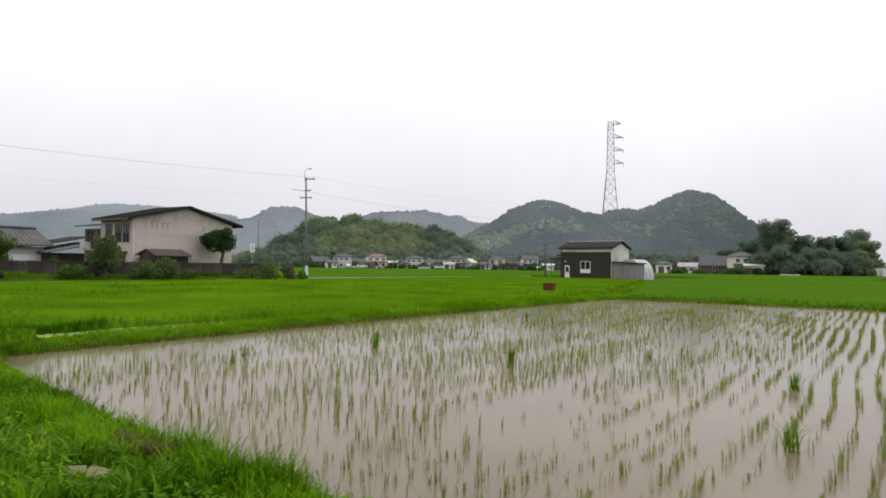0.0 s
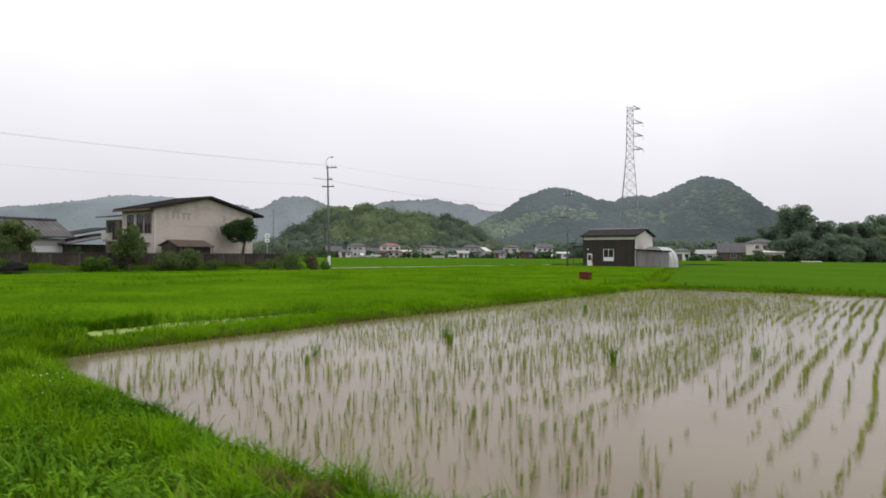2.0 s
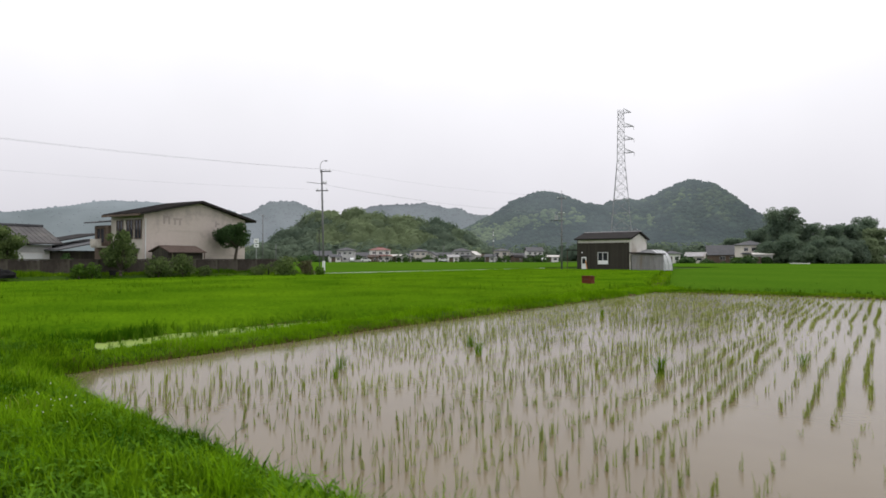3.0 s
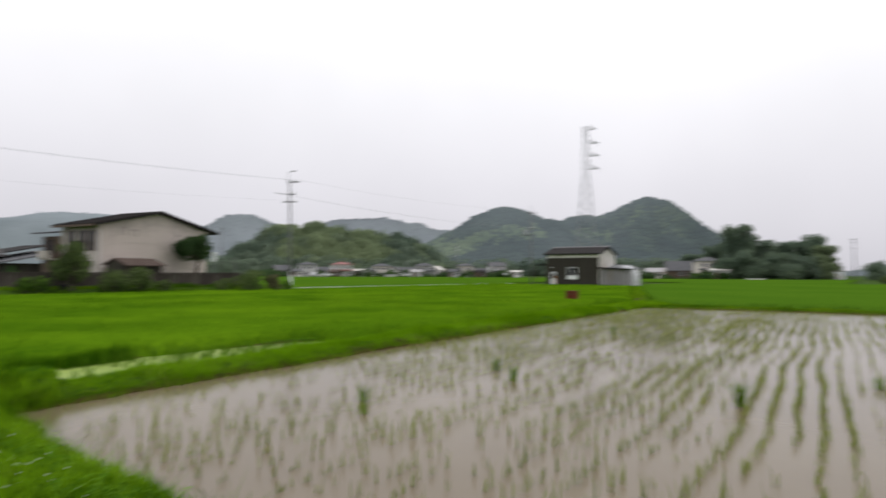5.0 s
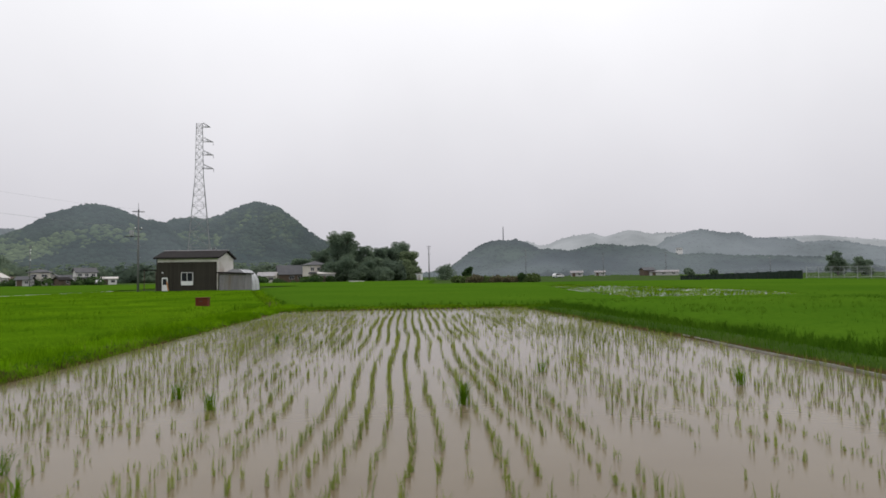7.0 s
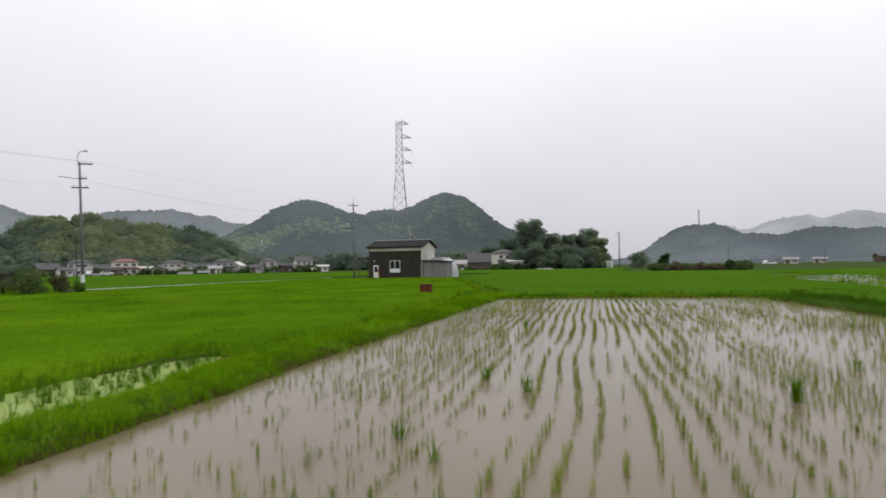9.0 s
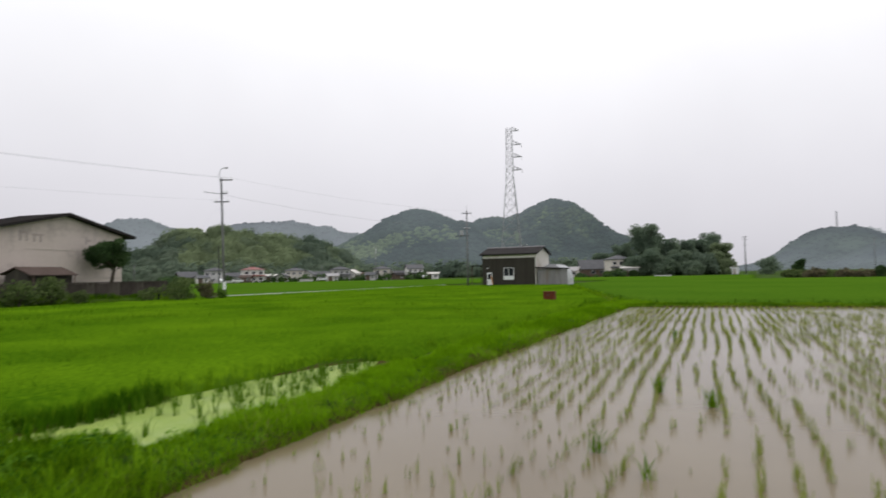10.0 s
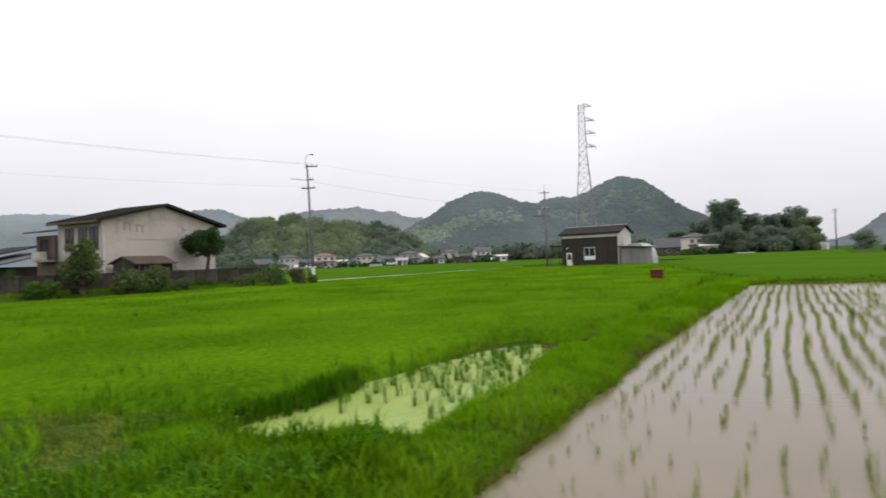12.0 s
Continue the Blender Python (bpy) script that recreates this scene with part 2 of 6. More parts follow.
M_ORANGE = surface("orange_plastic", (0.45, 0.20, 0.07), (0.55, 0.28, 0.11), 2, 0.6, 0.1)
M_FILM = surface("white_greenhouse_film", (0.42, 0.43, 0.44), (0.54, 0.55, 0.56), 0.8, 0.5, 0.1)
M_BARK = surface("bark", (0.05, 0.04, 0.03), (0.12, 0.10, 0.08), 2.5, 0.95, 0.8, stretch=(1, 1, 0.3))
M_LEAF = foliage("tree_leaves", (0.03, 0.062, 0.022), (0.085, 0.14, 0.05), 0.35, 0.8, 0.3, spread=0.4, spec=0.05)
# grove leaves: haze put into the colour, paler than the foliage itself
M_LEAF_HAZED = foliage("haze_paled_tree_leaves", (0.140, 0.192, 0.138), (0.205, 0.265, 0.176), 0.12, 0.95, 0.5, spread=0.3, spec=0.0)
M_LEAF_BRIGHT = foliage("bright_shrub_leaves", (0.04, 0.09, 0.012), (0.12, 0.21, 0.03), 0.5, 0.7, 0.25, spec=0.1)
M_LEAF_BROWN = foliage("reddish_shrub_leaves", (0.085, 0.078, 0.05), (0.18, 0.16, 0.09), 0.8, 0.8, 0.3, spec=0.05)
M_LEAF_OLIVE = foliage("olive_shrub_leaves", (0.075, 0.112, 0.04), (0.155, 0.205, 0.072), 0.5, 0.85, 0.3, spec=0.03)


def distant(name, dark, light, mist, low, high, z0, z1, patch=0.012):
    """The backdrop of far hills and ridges; a glow mixed in from foot to top imitates haze."""
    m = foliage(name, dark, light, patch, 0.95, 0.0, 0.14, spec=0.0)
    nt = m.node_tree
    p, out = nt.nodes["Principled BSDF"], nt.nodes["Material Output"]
    # painted haze: mist-coloured emission, its share set by height and soft noise
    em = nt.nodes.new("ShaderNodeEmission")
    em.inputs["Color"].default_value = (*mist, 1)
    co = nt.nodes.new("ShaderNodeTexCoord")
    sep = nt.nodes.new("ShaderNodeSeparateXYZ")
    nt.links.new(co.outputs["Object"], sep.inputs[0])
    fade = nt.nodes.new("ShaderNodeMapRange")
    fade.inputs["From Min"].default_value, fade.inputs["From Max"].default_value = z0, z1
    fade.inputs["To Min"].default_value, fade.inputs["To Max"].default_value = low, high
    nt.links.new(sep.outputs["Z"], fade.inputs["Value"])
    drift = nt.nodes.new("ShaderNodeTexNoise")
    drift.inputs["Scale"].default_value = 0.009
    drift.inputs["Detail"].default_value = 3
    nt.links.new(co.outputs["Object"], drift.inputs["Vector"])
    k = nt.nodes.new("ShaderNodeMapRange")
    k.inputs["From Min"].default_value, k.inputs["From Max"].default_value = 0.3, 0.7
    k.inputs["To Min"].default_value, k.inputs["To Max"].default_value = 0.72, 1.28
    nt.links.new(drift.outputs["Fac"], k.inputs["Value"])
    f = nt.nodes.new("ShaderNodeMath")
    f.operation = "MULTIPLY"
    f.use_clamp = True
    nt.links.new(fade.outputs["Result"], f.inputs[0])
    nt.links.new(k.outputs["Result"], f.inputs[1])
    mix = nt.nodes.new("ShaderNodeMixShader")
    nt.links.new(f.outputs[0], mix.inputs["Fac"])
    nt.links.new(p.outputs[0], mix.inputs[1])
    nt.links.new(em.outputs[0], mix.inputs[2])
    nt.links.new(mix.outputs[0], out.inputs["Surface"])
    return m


# woods of the near hills, by kind of growth; base colours paled to imitate haze
M_BAMBOO = foliage("haze_paled_bamboo_leaves", (0.180, 0.232, 0.130), (0.252, 0.310, 0.172), 0.04, 0.95, 0.5, 0.3, spec=0.0)
M_BROADLEAF = foliage("haze_paled_broadleaf_leaves", (0.152, 0.202, 0.128), (0.214, 0.268, 0.164), 0.04, 0.95, 0.5, 0.3, spec=0.0)
M_CEDAR = foliage("haze_paled_cedar_leaves", (0.122, 0.168, 0.124), (0.174, 0.222, 0.154), 0.04, 0.95, 0.5, 0.3, spec=0.0)
M_HILLSOIL = surface("haze_paled_undergrowth", (0.09, 0.118, 0.10), (0.12, 0.150, 0.125), 0.03, 0.95, 0.3, spec=0.0)
# farther hills: a glow inside the leaf material stands in for haze
M_BAMBOO_HIGH = distant("haze_glow_bamboo_leaves", (0.080, 0.122, 0.056), (0.138, 0.182, 0.084), (0.36, 0.415, 0.455), 0.21, 0.33, 0, 60, 0.03)
M_BROADLEAF_HIGH = distant("haze_glow_broadleaf_leaves", (0.030, 0.054, 0.034), (0.075, 0.105, 0.058), (0.36, 0.415, 0.455), 0.21, 0.33, 0, 60, 0.03)
M_CEDAR_HIGH = distant("haze_glow_cedar_leaves", (0.013, 0.028, 0.024), (0.038, 0.060, 0.044), (0.36, 0.415, 0.455), 0.21, 0.33, 0, 60, 0.03)
M_WOODS_FAR = distant("haze_glow_woodland", (0.02, 0.035, 0.04), (0.055, 0.078, 0.07), (0.45, 0.485, 0.535), 0.52, 0.40, 10, 80, 0.006)
M_WOODS_DIM = distant("haze_glow_dim_woodland", (0.008, 0.018, 0.018), (0.05, 0.075, 0.05), (0.40, 0.445, 0.50), 0.36, 0.26, 5, 45, 0.010)
M_WOODS_CLOUD = distant("cloud_glow_woodland", (0.04, 0.06, 0.055), (0.08, 0.10, 0.09), (0.44, 0.49, 0.54), 0.42, 0.86, 66, 96, 0.006)
M_WOODS_VFAR = distant("mist_glow_woodland", (0.06, 0.08, 0.08), (0.09, 0.11, 0.11), (0.55, 0.57, 0.60), 0.8, 0.72, 10, 110, 0.004)
M_SEEDHEAD = foliage("grass_seed_heads", (0.08, 0.14, 0.02), (0.18, 0.23, 0.06), 0.8, 0.9, 0.2, spec=0.02)
M_NET = surface("dark_green_net", (0.03, 0.05, 0.04), (0.055, 0.08, 0.06), 1.5, 0.9, 0.5)
M_HUT = surface("rusting_grey_sheet", (0.17, 0.16, 0.17), (0.29, 0.275, 0.285), 0.8, 0.6, 0.15, metal=0.3, stain=(0.20, 0.165, 0.14), stretch=(4, 4, 0.6))
M_FENCE = surface("pale_fence_steel", (0.30, 0.32, 0.32), (0.40, 0.42, 0.42), 1.5, 0.6, 0.1)
M_CARWHITE = surface("white_car_paint", (0.72, 0.72, 0.73), (0.78, 0.78, 0.79), 0.7, 0.2, 0.0)
M_RUBBER = surface("tyre_rubber", (0.015, 0.015, 0.016), (0.03, 0.03, 0.03), 4, 0.85, 0.2)
M_TARP = surface("black_tarpaulin", (0.008, 0.008, 0.009), (0.020, 0.019, 0.020), 1.5, 0.85, 0.6, spec=0.1)
M_STONE = surface("tan_stone", (0.15, 0.125, 0.06), (0.24, 0.20, 0.11), 4, 0.9, 0.5)
M_FLOWER = surface("white_clover", (0.62, 0.60, 0.42), (0.74, 0.72, 0.56), 5, 0.7, 0.0)

# ---------------------------------------------------------------- building helpers
rng = np.random.default_rng(7)


def mesh_np(name, verts, tris, material, smooth=False):
    """A mesh from arrays of vertices and triangles."""
    me = bpy.data.meshes.new(name)
    verts = np.asarray(verts, np.float32)
    tris = np.asarray(tris, np.int32)
    me.vertices.add(len(verts))
    me.vertices.foreach_set("co", verts.ravel())
    me.loops.add(tris.size)
    me.loops.foreach_set("vertex_index", tris.ravel())
    me.polygons.add(len(tris))
    me.polygons.foreach_set("loop_start", np.arange(0, tris.size, 3, dtype=np.int32))
    me.polygons.foreach_set("loop_total", np.full(len(tris), 3, np.int32))
    if smooth:
        me.polygons.foreach_set("use_smooth", np.ones(len(tris), bool))
    me.update(calc_edges=True)
    me.materials.append(material)
    return me


def thing(name, m, label="", category="", group="", kind=""):
    ob = new(name)
    ob.empty_display_size = 0.3
    ob.matrix_world = m
    return tagged(ob, label, category, group, kind)


def part(name, bm, material, parent, label="", smooth=False):
    me = bpy.data.meshes.new(name)
    bmesh.ops.recalc_face_normals(bm, faces=bm.faces)
    bm.to_mesh(me)
    bm.free()
    me.materials.append(material)
    if smooth:
        me.polygons.foreach_set("use_smooth", np.ones(len(me.polygons), bool))
    ob = new(name, me)
    ob.parent = parent
    return tagged(ob, label)


def share(name, me, parent, m):
    """One more part on a mesh that exists."""
    ob = new(name, me)
    ob.parent = parent
    ob.matrix_local = m
    return ob


def box(bm, x0, y0, z0, x1, y1, z1, m=None):
    vs = [bm.verts.new(Vector(c) if m is None else m @ Vector(c)) for c in
          ((x0, y0, z0), (x1, y0, z0), (x1, y1, z0), (x0, y1, z0), (x0, y0, z1), (x1, y0, z1), (x1, y1, z1), (x0, y1, z1))]
    for q in ((0, 3, 2, 1), (4, 5, 6, 7), (0, 1, 5, 4), (1, 2, 6, 5), (2, 3, 7, 6), (3, 0, 4, 7)):
        bm.faces.new([vs[i] for i in q])
    return vs


def boxed(x0, y0, z0, x1, y1, z1, bevel=0.0):
    bm = bmesh.new()
    box(bm, x0, y0, z0, x1, y1, z1)
    if bevel:
        bmesh.ops.bevel(bm, geom=bm.edges[:], offset=bevel, segments=2, affect="EDGES")
    return bm


def tube(bm, a, b, r0, r1=None, n=8):
    """A tapered round bar from a to b."""
    r1 = r0 if r1 is None else r1
    a, b = Vector(a), Vector(b)
    q = (b - a).to_track_quat("Z", "Y")
    rings = []
    for c, r in ((a, r0), (b, r1)):
        rings.append([bm.verts.new(c + q @ Vector((r * math.cos(2 * math.pi * i / n), r * math.sin(2 * math.pi * i / n), 0))) for i in range(n)])
    for i in range(n):
        bm.faces.new((rings[0][i], rings[0][(i + 1) % n], rings[1][(i + 1) % n], rings[1][i]))
    bm.faces.new(rings[0][::-1])
    bm.faces.new(rings[1])


def tubes(list_of_bars, n=6):
    bm = bmesh.new()
    for bar in list_of_bars:
        tube(bm, *bar, n=n)
    return bm


def prism(bm, section, y0, y1):
    """A closed section in x, z drawn out along y."""
    a = [bm.verts.new((x, y0, z)) for x, z in section]
    b = [bm.verts.new((x, y1, z)) for x, z in section]
    n = len(section)
    for i in range(n):
        bm.faces.new((a[i], a[(i + 1) % n], b[(i + 1) % n], b[i]))
    bm.faces.new(a[::-1])
    bm.faces.new(b)


def value_noise(x, y, seed=0):
    """Smooth noise, 0 to 1, on arrays."""
    xi, yi = np.floor(x).astype(np.int64), np.floor(y).astype(np.int64)
    fx, fy = x - xi, y - yi
    fx, fy = fx * fx * (3 - 2 * fx), fy * fy * (3 - 2 * fy)

    def h(i, j):
        n = (i * 374761393 + j * 668265263 + seed * 1274126177) & 0x7FFFFFFF
        n = ((n ^ (n >> 13)) * 1103515245) & 0x7FFFFFFF
        return ((n ^ (n >> 16)) & 0xFFFF) / 65535.0

    a = h(xi, yi) * (1 - fx) + h(xi + 1, yi) * fx
    b = h(xi, yi + 1) * (1 - fx) + h(xi + 1, yi + 1) * fx
    return a * (1 - fy) + b * fy


def fractal(x, y, seed=0, octaves=4):
    return sum(value_noise(x * 2**k, y * 2**k, seed + k) / 2 ** (k + 1) for k in range(octaves))


def inside(x, y, corners):
    """Distance from the edge of a convex outline (counter-clockwise), positive within."""
    d = np.full(np.shape(x), 1e9)
    for (ax, ay), (bx, by) in zip(corners, corners[1:] + corners[:1]):
        ux, uy = bx - ax, by - ay
        d = np.minimum(d, (ux * (y - ay) - uy * (x - ax)) / math.hypot(ux, uy))
    return d


def grid_mesh(xs, ys, height):
    """Vertices and triangles of a sheet over the lines xs, ys."""
    gx, gy = np.meshgrid(xs, ys)
    gz = height(gx, gy)
    v = np.stack([gx.ravel(), gy.ravel(), gz.ravel()], 1)
    nx, ny = len(xs), len(ys)
    i = (np.arange(ny - 1)[:, None] * nx + np.arange(nx - 1)[None]).ravel()
    t = np.concatenate([np.stack([i, i + 1, i + nx + 1], 1), np.stack([i, i + nx + 1, i + nx], 1)])
    return v, t


def blade_set(roots, heights, widths, lean, seed):
    """Bent tapering blades: five vertices, three triangles each."""
    r = np.random.default_rng(seed)
    n = len(roots)
    az = r.uniform(0, 2 * np.pi, n)
    out = np.stack([np.cos(az), np.sin(az), np.zeros(n)], 1)
    side = np.stack([-np.sin(az), np.cos(az), np.zeros(n)], 1) * (widths / 2)[:, None]
    ln = (lean * r.uniform(0.15, 1.0, n) * heights)[:, None]
    hz = heights[:, None] * np.array([0, 0, 1.0])
    mid = roots + 0.3 * ln * out + 0.6 * hz
    tip = roots + ln * out + hz * r.uniform(0.86, 1.0, n)[:, None]
    v = np.stack([roots - side, roots + side, mid - 0.8 * side, mid + 0.8 * side, tip], 1).reshape(-1, 3)
    k = (np.arange(n) * 5)[:, None]
    t = np.concatenate([k + [0, 1, 3], k + [0, 3, 2], k + [2, 3, 4]])
    return v, t


def join_sets(sets):
    vs, ts, base = [], [], 0
    for v, t in sets:
        vs.append(v)
        ts.append(t + base)
        base += len(v)
    return np.concatenate(vs), np.concatenate(ts)

# ---------------------------------------------------------------- ground, water, fields
PADDY = [(-7.65, 3.2), (-2.5, 2.87), (2.5, 2.88), (8.65, 3.3), (7.6, 11.0), (6.95, 19.0), (5.3, 34.9), (-1.8, 34.8), (-8.85, 33.9), (-8.25, 12.0)]
POND = [(-9.0, 5.0), (-9.3, 8.0), (-10.1, 10.8), (-10.6, 11.9), (-11.05, 10.6), (-11.35, 8.0), (-11.15, 5.4), (-11.05, 4.7), (-10.5, 4.0), (-9.9, 4.1)]
FLOOD = [(11.8, 39.5), (24.5, 40.5), (27.0, 52.0), (24.0, 72.0), (18.0, 92.0), (14.0, 80.0), (12.3, 60.0)]


def bund_x(y):
    """The line of the bund between the young paddy and the grown field, carried on to the barn."""
    return np.where(y < 35.0, -7.55 - 0.052 * (y - 3.4), -9.25 - 0.33 * (y - 35.0))


def paddy_in(x, y):
    return inside(x, y, PADDY) + 0.10 * (value_noise(x * 1.3, y * 1.3, 3) - 0.5) + 0.07 * (value_noise(x * 5, y * 5, 4) - 0.5)


def left_rice_in(x, y):
    """How far inside the grown field beside the bund."""
    edge = np.where(y < 11.8, np.minimum(-11.12, -11.12 - 1.25 * (4.8 - y)), bund_x(y) - np.where(y < 36, 1.55, 0.35))
    wob = 0.25 * (value_noise(x * 0.9, y * 0.9, 8) - 0.5)
    return np.minimum(np.minimum(edge - x, 82.0 - y), x + 46.0) + wob


def far_rice_in(x, y):
    return np.minimum(np.minimum(y - 36.4, x - bund_x(y) - np.where(y < 37.5, 0.9, 0.35)), 118.0 - y)


def right_rice_in(x, y):
    edge = np.interp(y, [-5, 11, 19, 36], [9.9, 8.75, 8.15, 6.2])
    return np.minimum(np.minimum(x - edge, 36.9 - y), y + 8.0)


def ground_z(x, y):
    s = paddy_in(x, y)
    rough = 0.06 * (fractal(x * 1.1, y * 1.1, 11) - 0.5) + 0.03 * (value_noise(x * 6, y * 6, 17) - 0.5)
    bank = np.interp(-s, [-0.15, 0.12, 0.5, 0.85, 1.3, 1.75], [-0.14, 0.08, 0.17, 0.17, 0.08, 0.07])
    near = np.interp(-s, [-0.15, 0.15, 0.6, 1.4], [-0.14, 0.13, 0.30, 0.36]) * np.interp(x, [-11.5, -8.5], [0.35, 1.0])
    mown = (y < np.maximum(3.4, 4.2 + 0.35 * (-8.0 - x))) & (x < 9.2)
    z = np.where(mown, near, bank * np.interp(y, [31, 34], [1.0, 0.55]))
    z = np.maximum(z, np.where(y < 39, np.interp(x, [-120, -60, -47.0, -45.6], [0.6, 0.6, 0.6, -1.0]), -1.0))
    z = z + np.where(s < -0.1, rough, 0)
    p = inside(x, y, POND) + 0.12 * (value_noise(x * 2.2, y * 2.2, 5) - 0.5)
    z = np.where(p > -0.35, np.minimum(z, np.interp(p, [-0.35, 0.1], [0.3, -0.12])), z)
    z = np.where(left_rice_in(x, y) > 0.1, np.minimum(z, 0.08), z)
    fl = inside(x, y, FLOOD)
    z = np.where(fl > -0.5, np.minimum(z, 0.02), z)
    far = np.clip((np.hypot(x, y) - 60) / 120, 0, 1)
    return z * (1 - far) + far * (0.35 + 0.25 * (fractal(x * 0.02, y * 0.02, 31) - 0.5))


xs = np.concatenate([np.linspace(-3200, -300, 10)[:-1], np.linspace(-300, -60, 25)[:-1], np.linspace(-60, -16, 45)[:-1],
                     np.arange(-16, 11, 0.17), np.linspace(11.2, 60, 42)[:-1], np.linspace(60, 300, 20)[:-1], np.linspace(300, 3200, 10)])
ys = np.concatenate([np.linspace(-3200, -60, 8)[:-1], np.linspace(-60, -5, 26)[:-1], np.arange(-5, 14, 0.17),
                     np.arange(14.1, 37.5, 0.32), np.linspace(37.8, 120, 50)[:-1], np.linspace(120, 300, 20)[:-1], np.linspace(300, 3200, 10)])
v, t = grid_mesh(xs, ys, ground_z)
ground = new("ground", mesh_np("ground", v, t, M_SOIL, True))
tagged(ground, "grassy field ground with earth bunds and banks", "ground", kind="structure")


def sheet(name, corners, z, material, label, category, step=0.5):
    """A level sheet over a convex outline, trimmed a little outside it."""
    x0, x1 = min(c[0] for c in corners) - 0.4, max(c[0] for c in corners) + 0.4
    y0, y1 = min(c[1] for c in corners) - 0.4, max(c[1] for c in corners) + 0.4
    v, t = grid_mesh(np.arange(x0, x1 + step, step), np.arange(y0, y1 + step, step), lambda x, y: np.full(x.shape, z))
    mid = v[t].mean(1)
    t = t[inside(mid[:, 0], mid[:, 1], corners) > -0.4]
    ob = new(name, mesh_np(name, v, t, material, True))
    return tagged(ob, label, category, kind="structure")


sheet("water", PADDY, 0.0, M_WATER, "muddy still water flooding the young rice paddy", "water")
sheet("water_1", POND, 0.03, M_DUCK, "pale green duckweed covering a shallow ditch", "water", 0.2)
sheet("water_2", FLOOD, 0.2, M_CLEAR, "shallow water in a half bare rice field", "water")


def canopy(name, test, x0, x1, y0, y1, step, material, label, top=0.34):
    """The closed leaf mass of a grown rice field: an uneven sheet that dips to the ground at its rim."""
    def height(x, y):
        d = test(x, y)
        lump = 0.10 * (fractal(x * 0.8, y * 2.2, 41) - 0.5) + 0.07 * (value_noise(x * 3.3, y * 3.3, 44) - 0.5)
        far_in = np.where(y < 4.8, np.interp(d, [0.1, 3.5], [0.1, 0.55]), d)
        z = np.interp(far_in, [0.1, 0.25, 0.55], [-0.2, 0.1, top]) + np.where(d > 0.3, lump, 0)
        return np.where(inside(x, y, FLOOD) > 0, -0.3, z)
    v, t = grid_mesh(np.arange(x0, x1, step), np.arange(y0, y1, step), height)
    t = t[(v[t][:, :, 2] > -0.15).any(1)]
    ob = new(name, mesh_np(name, v, t, material, True))
    return tagged(ob, label, "rice field", kind="stuff")


canopy("rice_crop", left_rice_in, -47, -9.5, 0, 83, 0.33, M_CANOPY, "dense bright green rice crop in a flooded field")
canopy("rice_crop", far_rice_in, -26, 70, 36, 119, 0.6, M_CANOPY_DEEP, "dense deep green rice crop beyond the paddy")
def outer_rice_in(x, y):
    """The fields beyond the farm road, up to the village and the houses behind the barn."""
    d = np.hypot(x, y)
    return np.minimum(np.where(x < -49.0, np.minimum(y - 42.0, 231.0 - d), np.minimum(y - 116.5, 186.0 - d)), -2.0 - x)


v, t = grid_mesh(np.arange(-215, 0, 2.0), np.arange(40, 190, 2.0), lambda x, y: ground_z(x, y) * 0.8 + 0.10 + 0.10 * fractal(x * 0.5, y * 0.5, 43))
mid = v[t].mean(1)
t = t[outer_rice_in(mid[:, 0], mid[:, 1]) > 0]
tagged(new("rice_crop", mesh_np("rice_crop", v, t, M_CANOPY_DEEP, True)), "distant deep green rice fields before the village", "rice field", kind="stuff")
canopy("rice_crop", right_rice_in, 6, 70, -8, 37.5, 0.45, M_CANOPY_DEEP, "dense deep green rice crop beside the paddy")


def tufts(name, pts, blades, height, width, lean, material, label, category, seed, ground=None, spread=0.035, taper=None):
    """Tufts of blades at the given points, as one mass."""
    r = np.random.default_rng(seed)
    n = len(pts)
    rim = np.ones(n) if taper is None else taper(pts[:, 0], pts[:, 1])
    k = r.integers(blades[0], blades[1] + 1, n)
    idx = np.repeat(np.arange(n), k)
    p = pts[idx] + r.normal(0, spread, (len(idx), 2))
    z = ground_z(p[:, 0], p[:, 1]) if ground is None else np.full(len(p), ground)
    size = (rim * r.uniform(0.75, 1.25, n) * np.interp(fractal(pts[:, 0] * 0.55, pts[:, 1] * 0.55, seed + 3), [0.28, 0.68], [0.74, 1.22]))[idx] * r.uniform(0.7, 1.05, len(idx))
    h = size * r.uniform(height[0], height[1], len(idx))
    v, t = blade_set(np.column_stack([p, z]), h, width * r.uniform(0.7, 1.3, len(idx)), lean, seed + 1)
    ob = new(name, mesh_np(name, v, t, material))
    return tagged(ob, label, category, kind="stuff")


def rows_of(x0, x1, y0, y1, across, along, seed, jitter=0.04, tilt=-0.054):
    r = np.random.default_rng(seed)
    a, b = np.meshgrid(np.arange(x0, x1, across), np.arange(y0, y1, along))
    a = a + r.normal(0, jitter, a.shape)
    b = b + r.normal(0, along * 0.3, b.shape)
    return np.column_stack([(a + tilt * b).ravel(), b.ravel()])


# young rice in rows, thin and gappy near the bank
pts = rows_of(-9, 11, 3, 35.5, 0.30, 0.115, 21, 0.018)
row = np.round((pts[:, 0] + 0.054 * pts[:, 1]) / 0.30)
pts[:, 0] += 0.16 * (value_noise(pts[:, 1] * 0.22, pts[:, 1] * 0, 61) - 0.5) + 0.10 * (value_noise(pts[:, 1] * 0.5, np.round(pts[:, 0] / 1.8), 62) - 0.5)
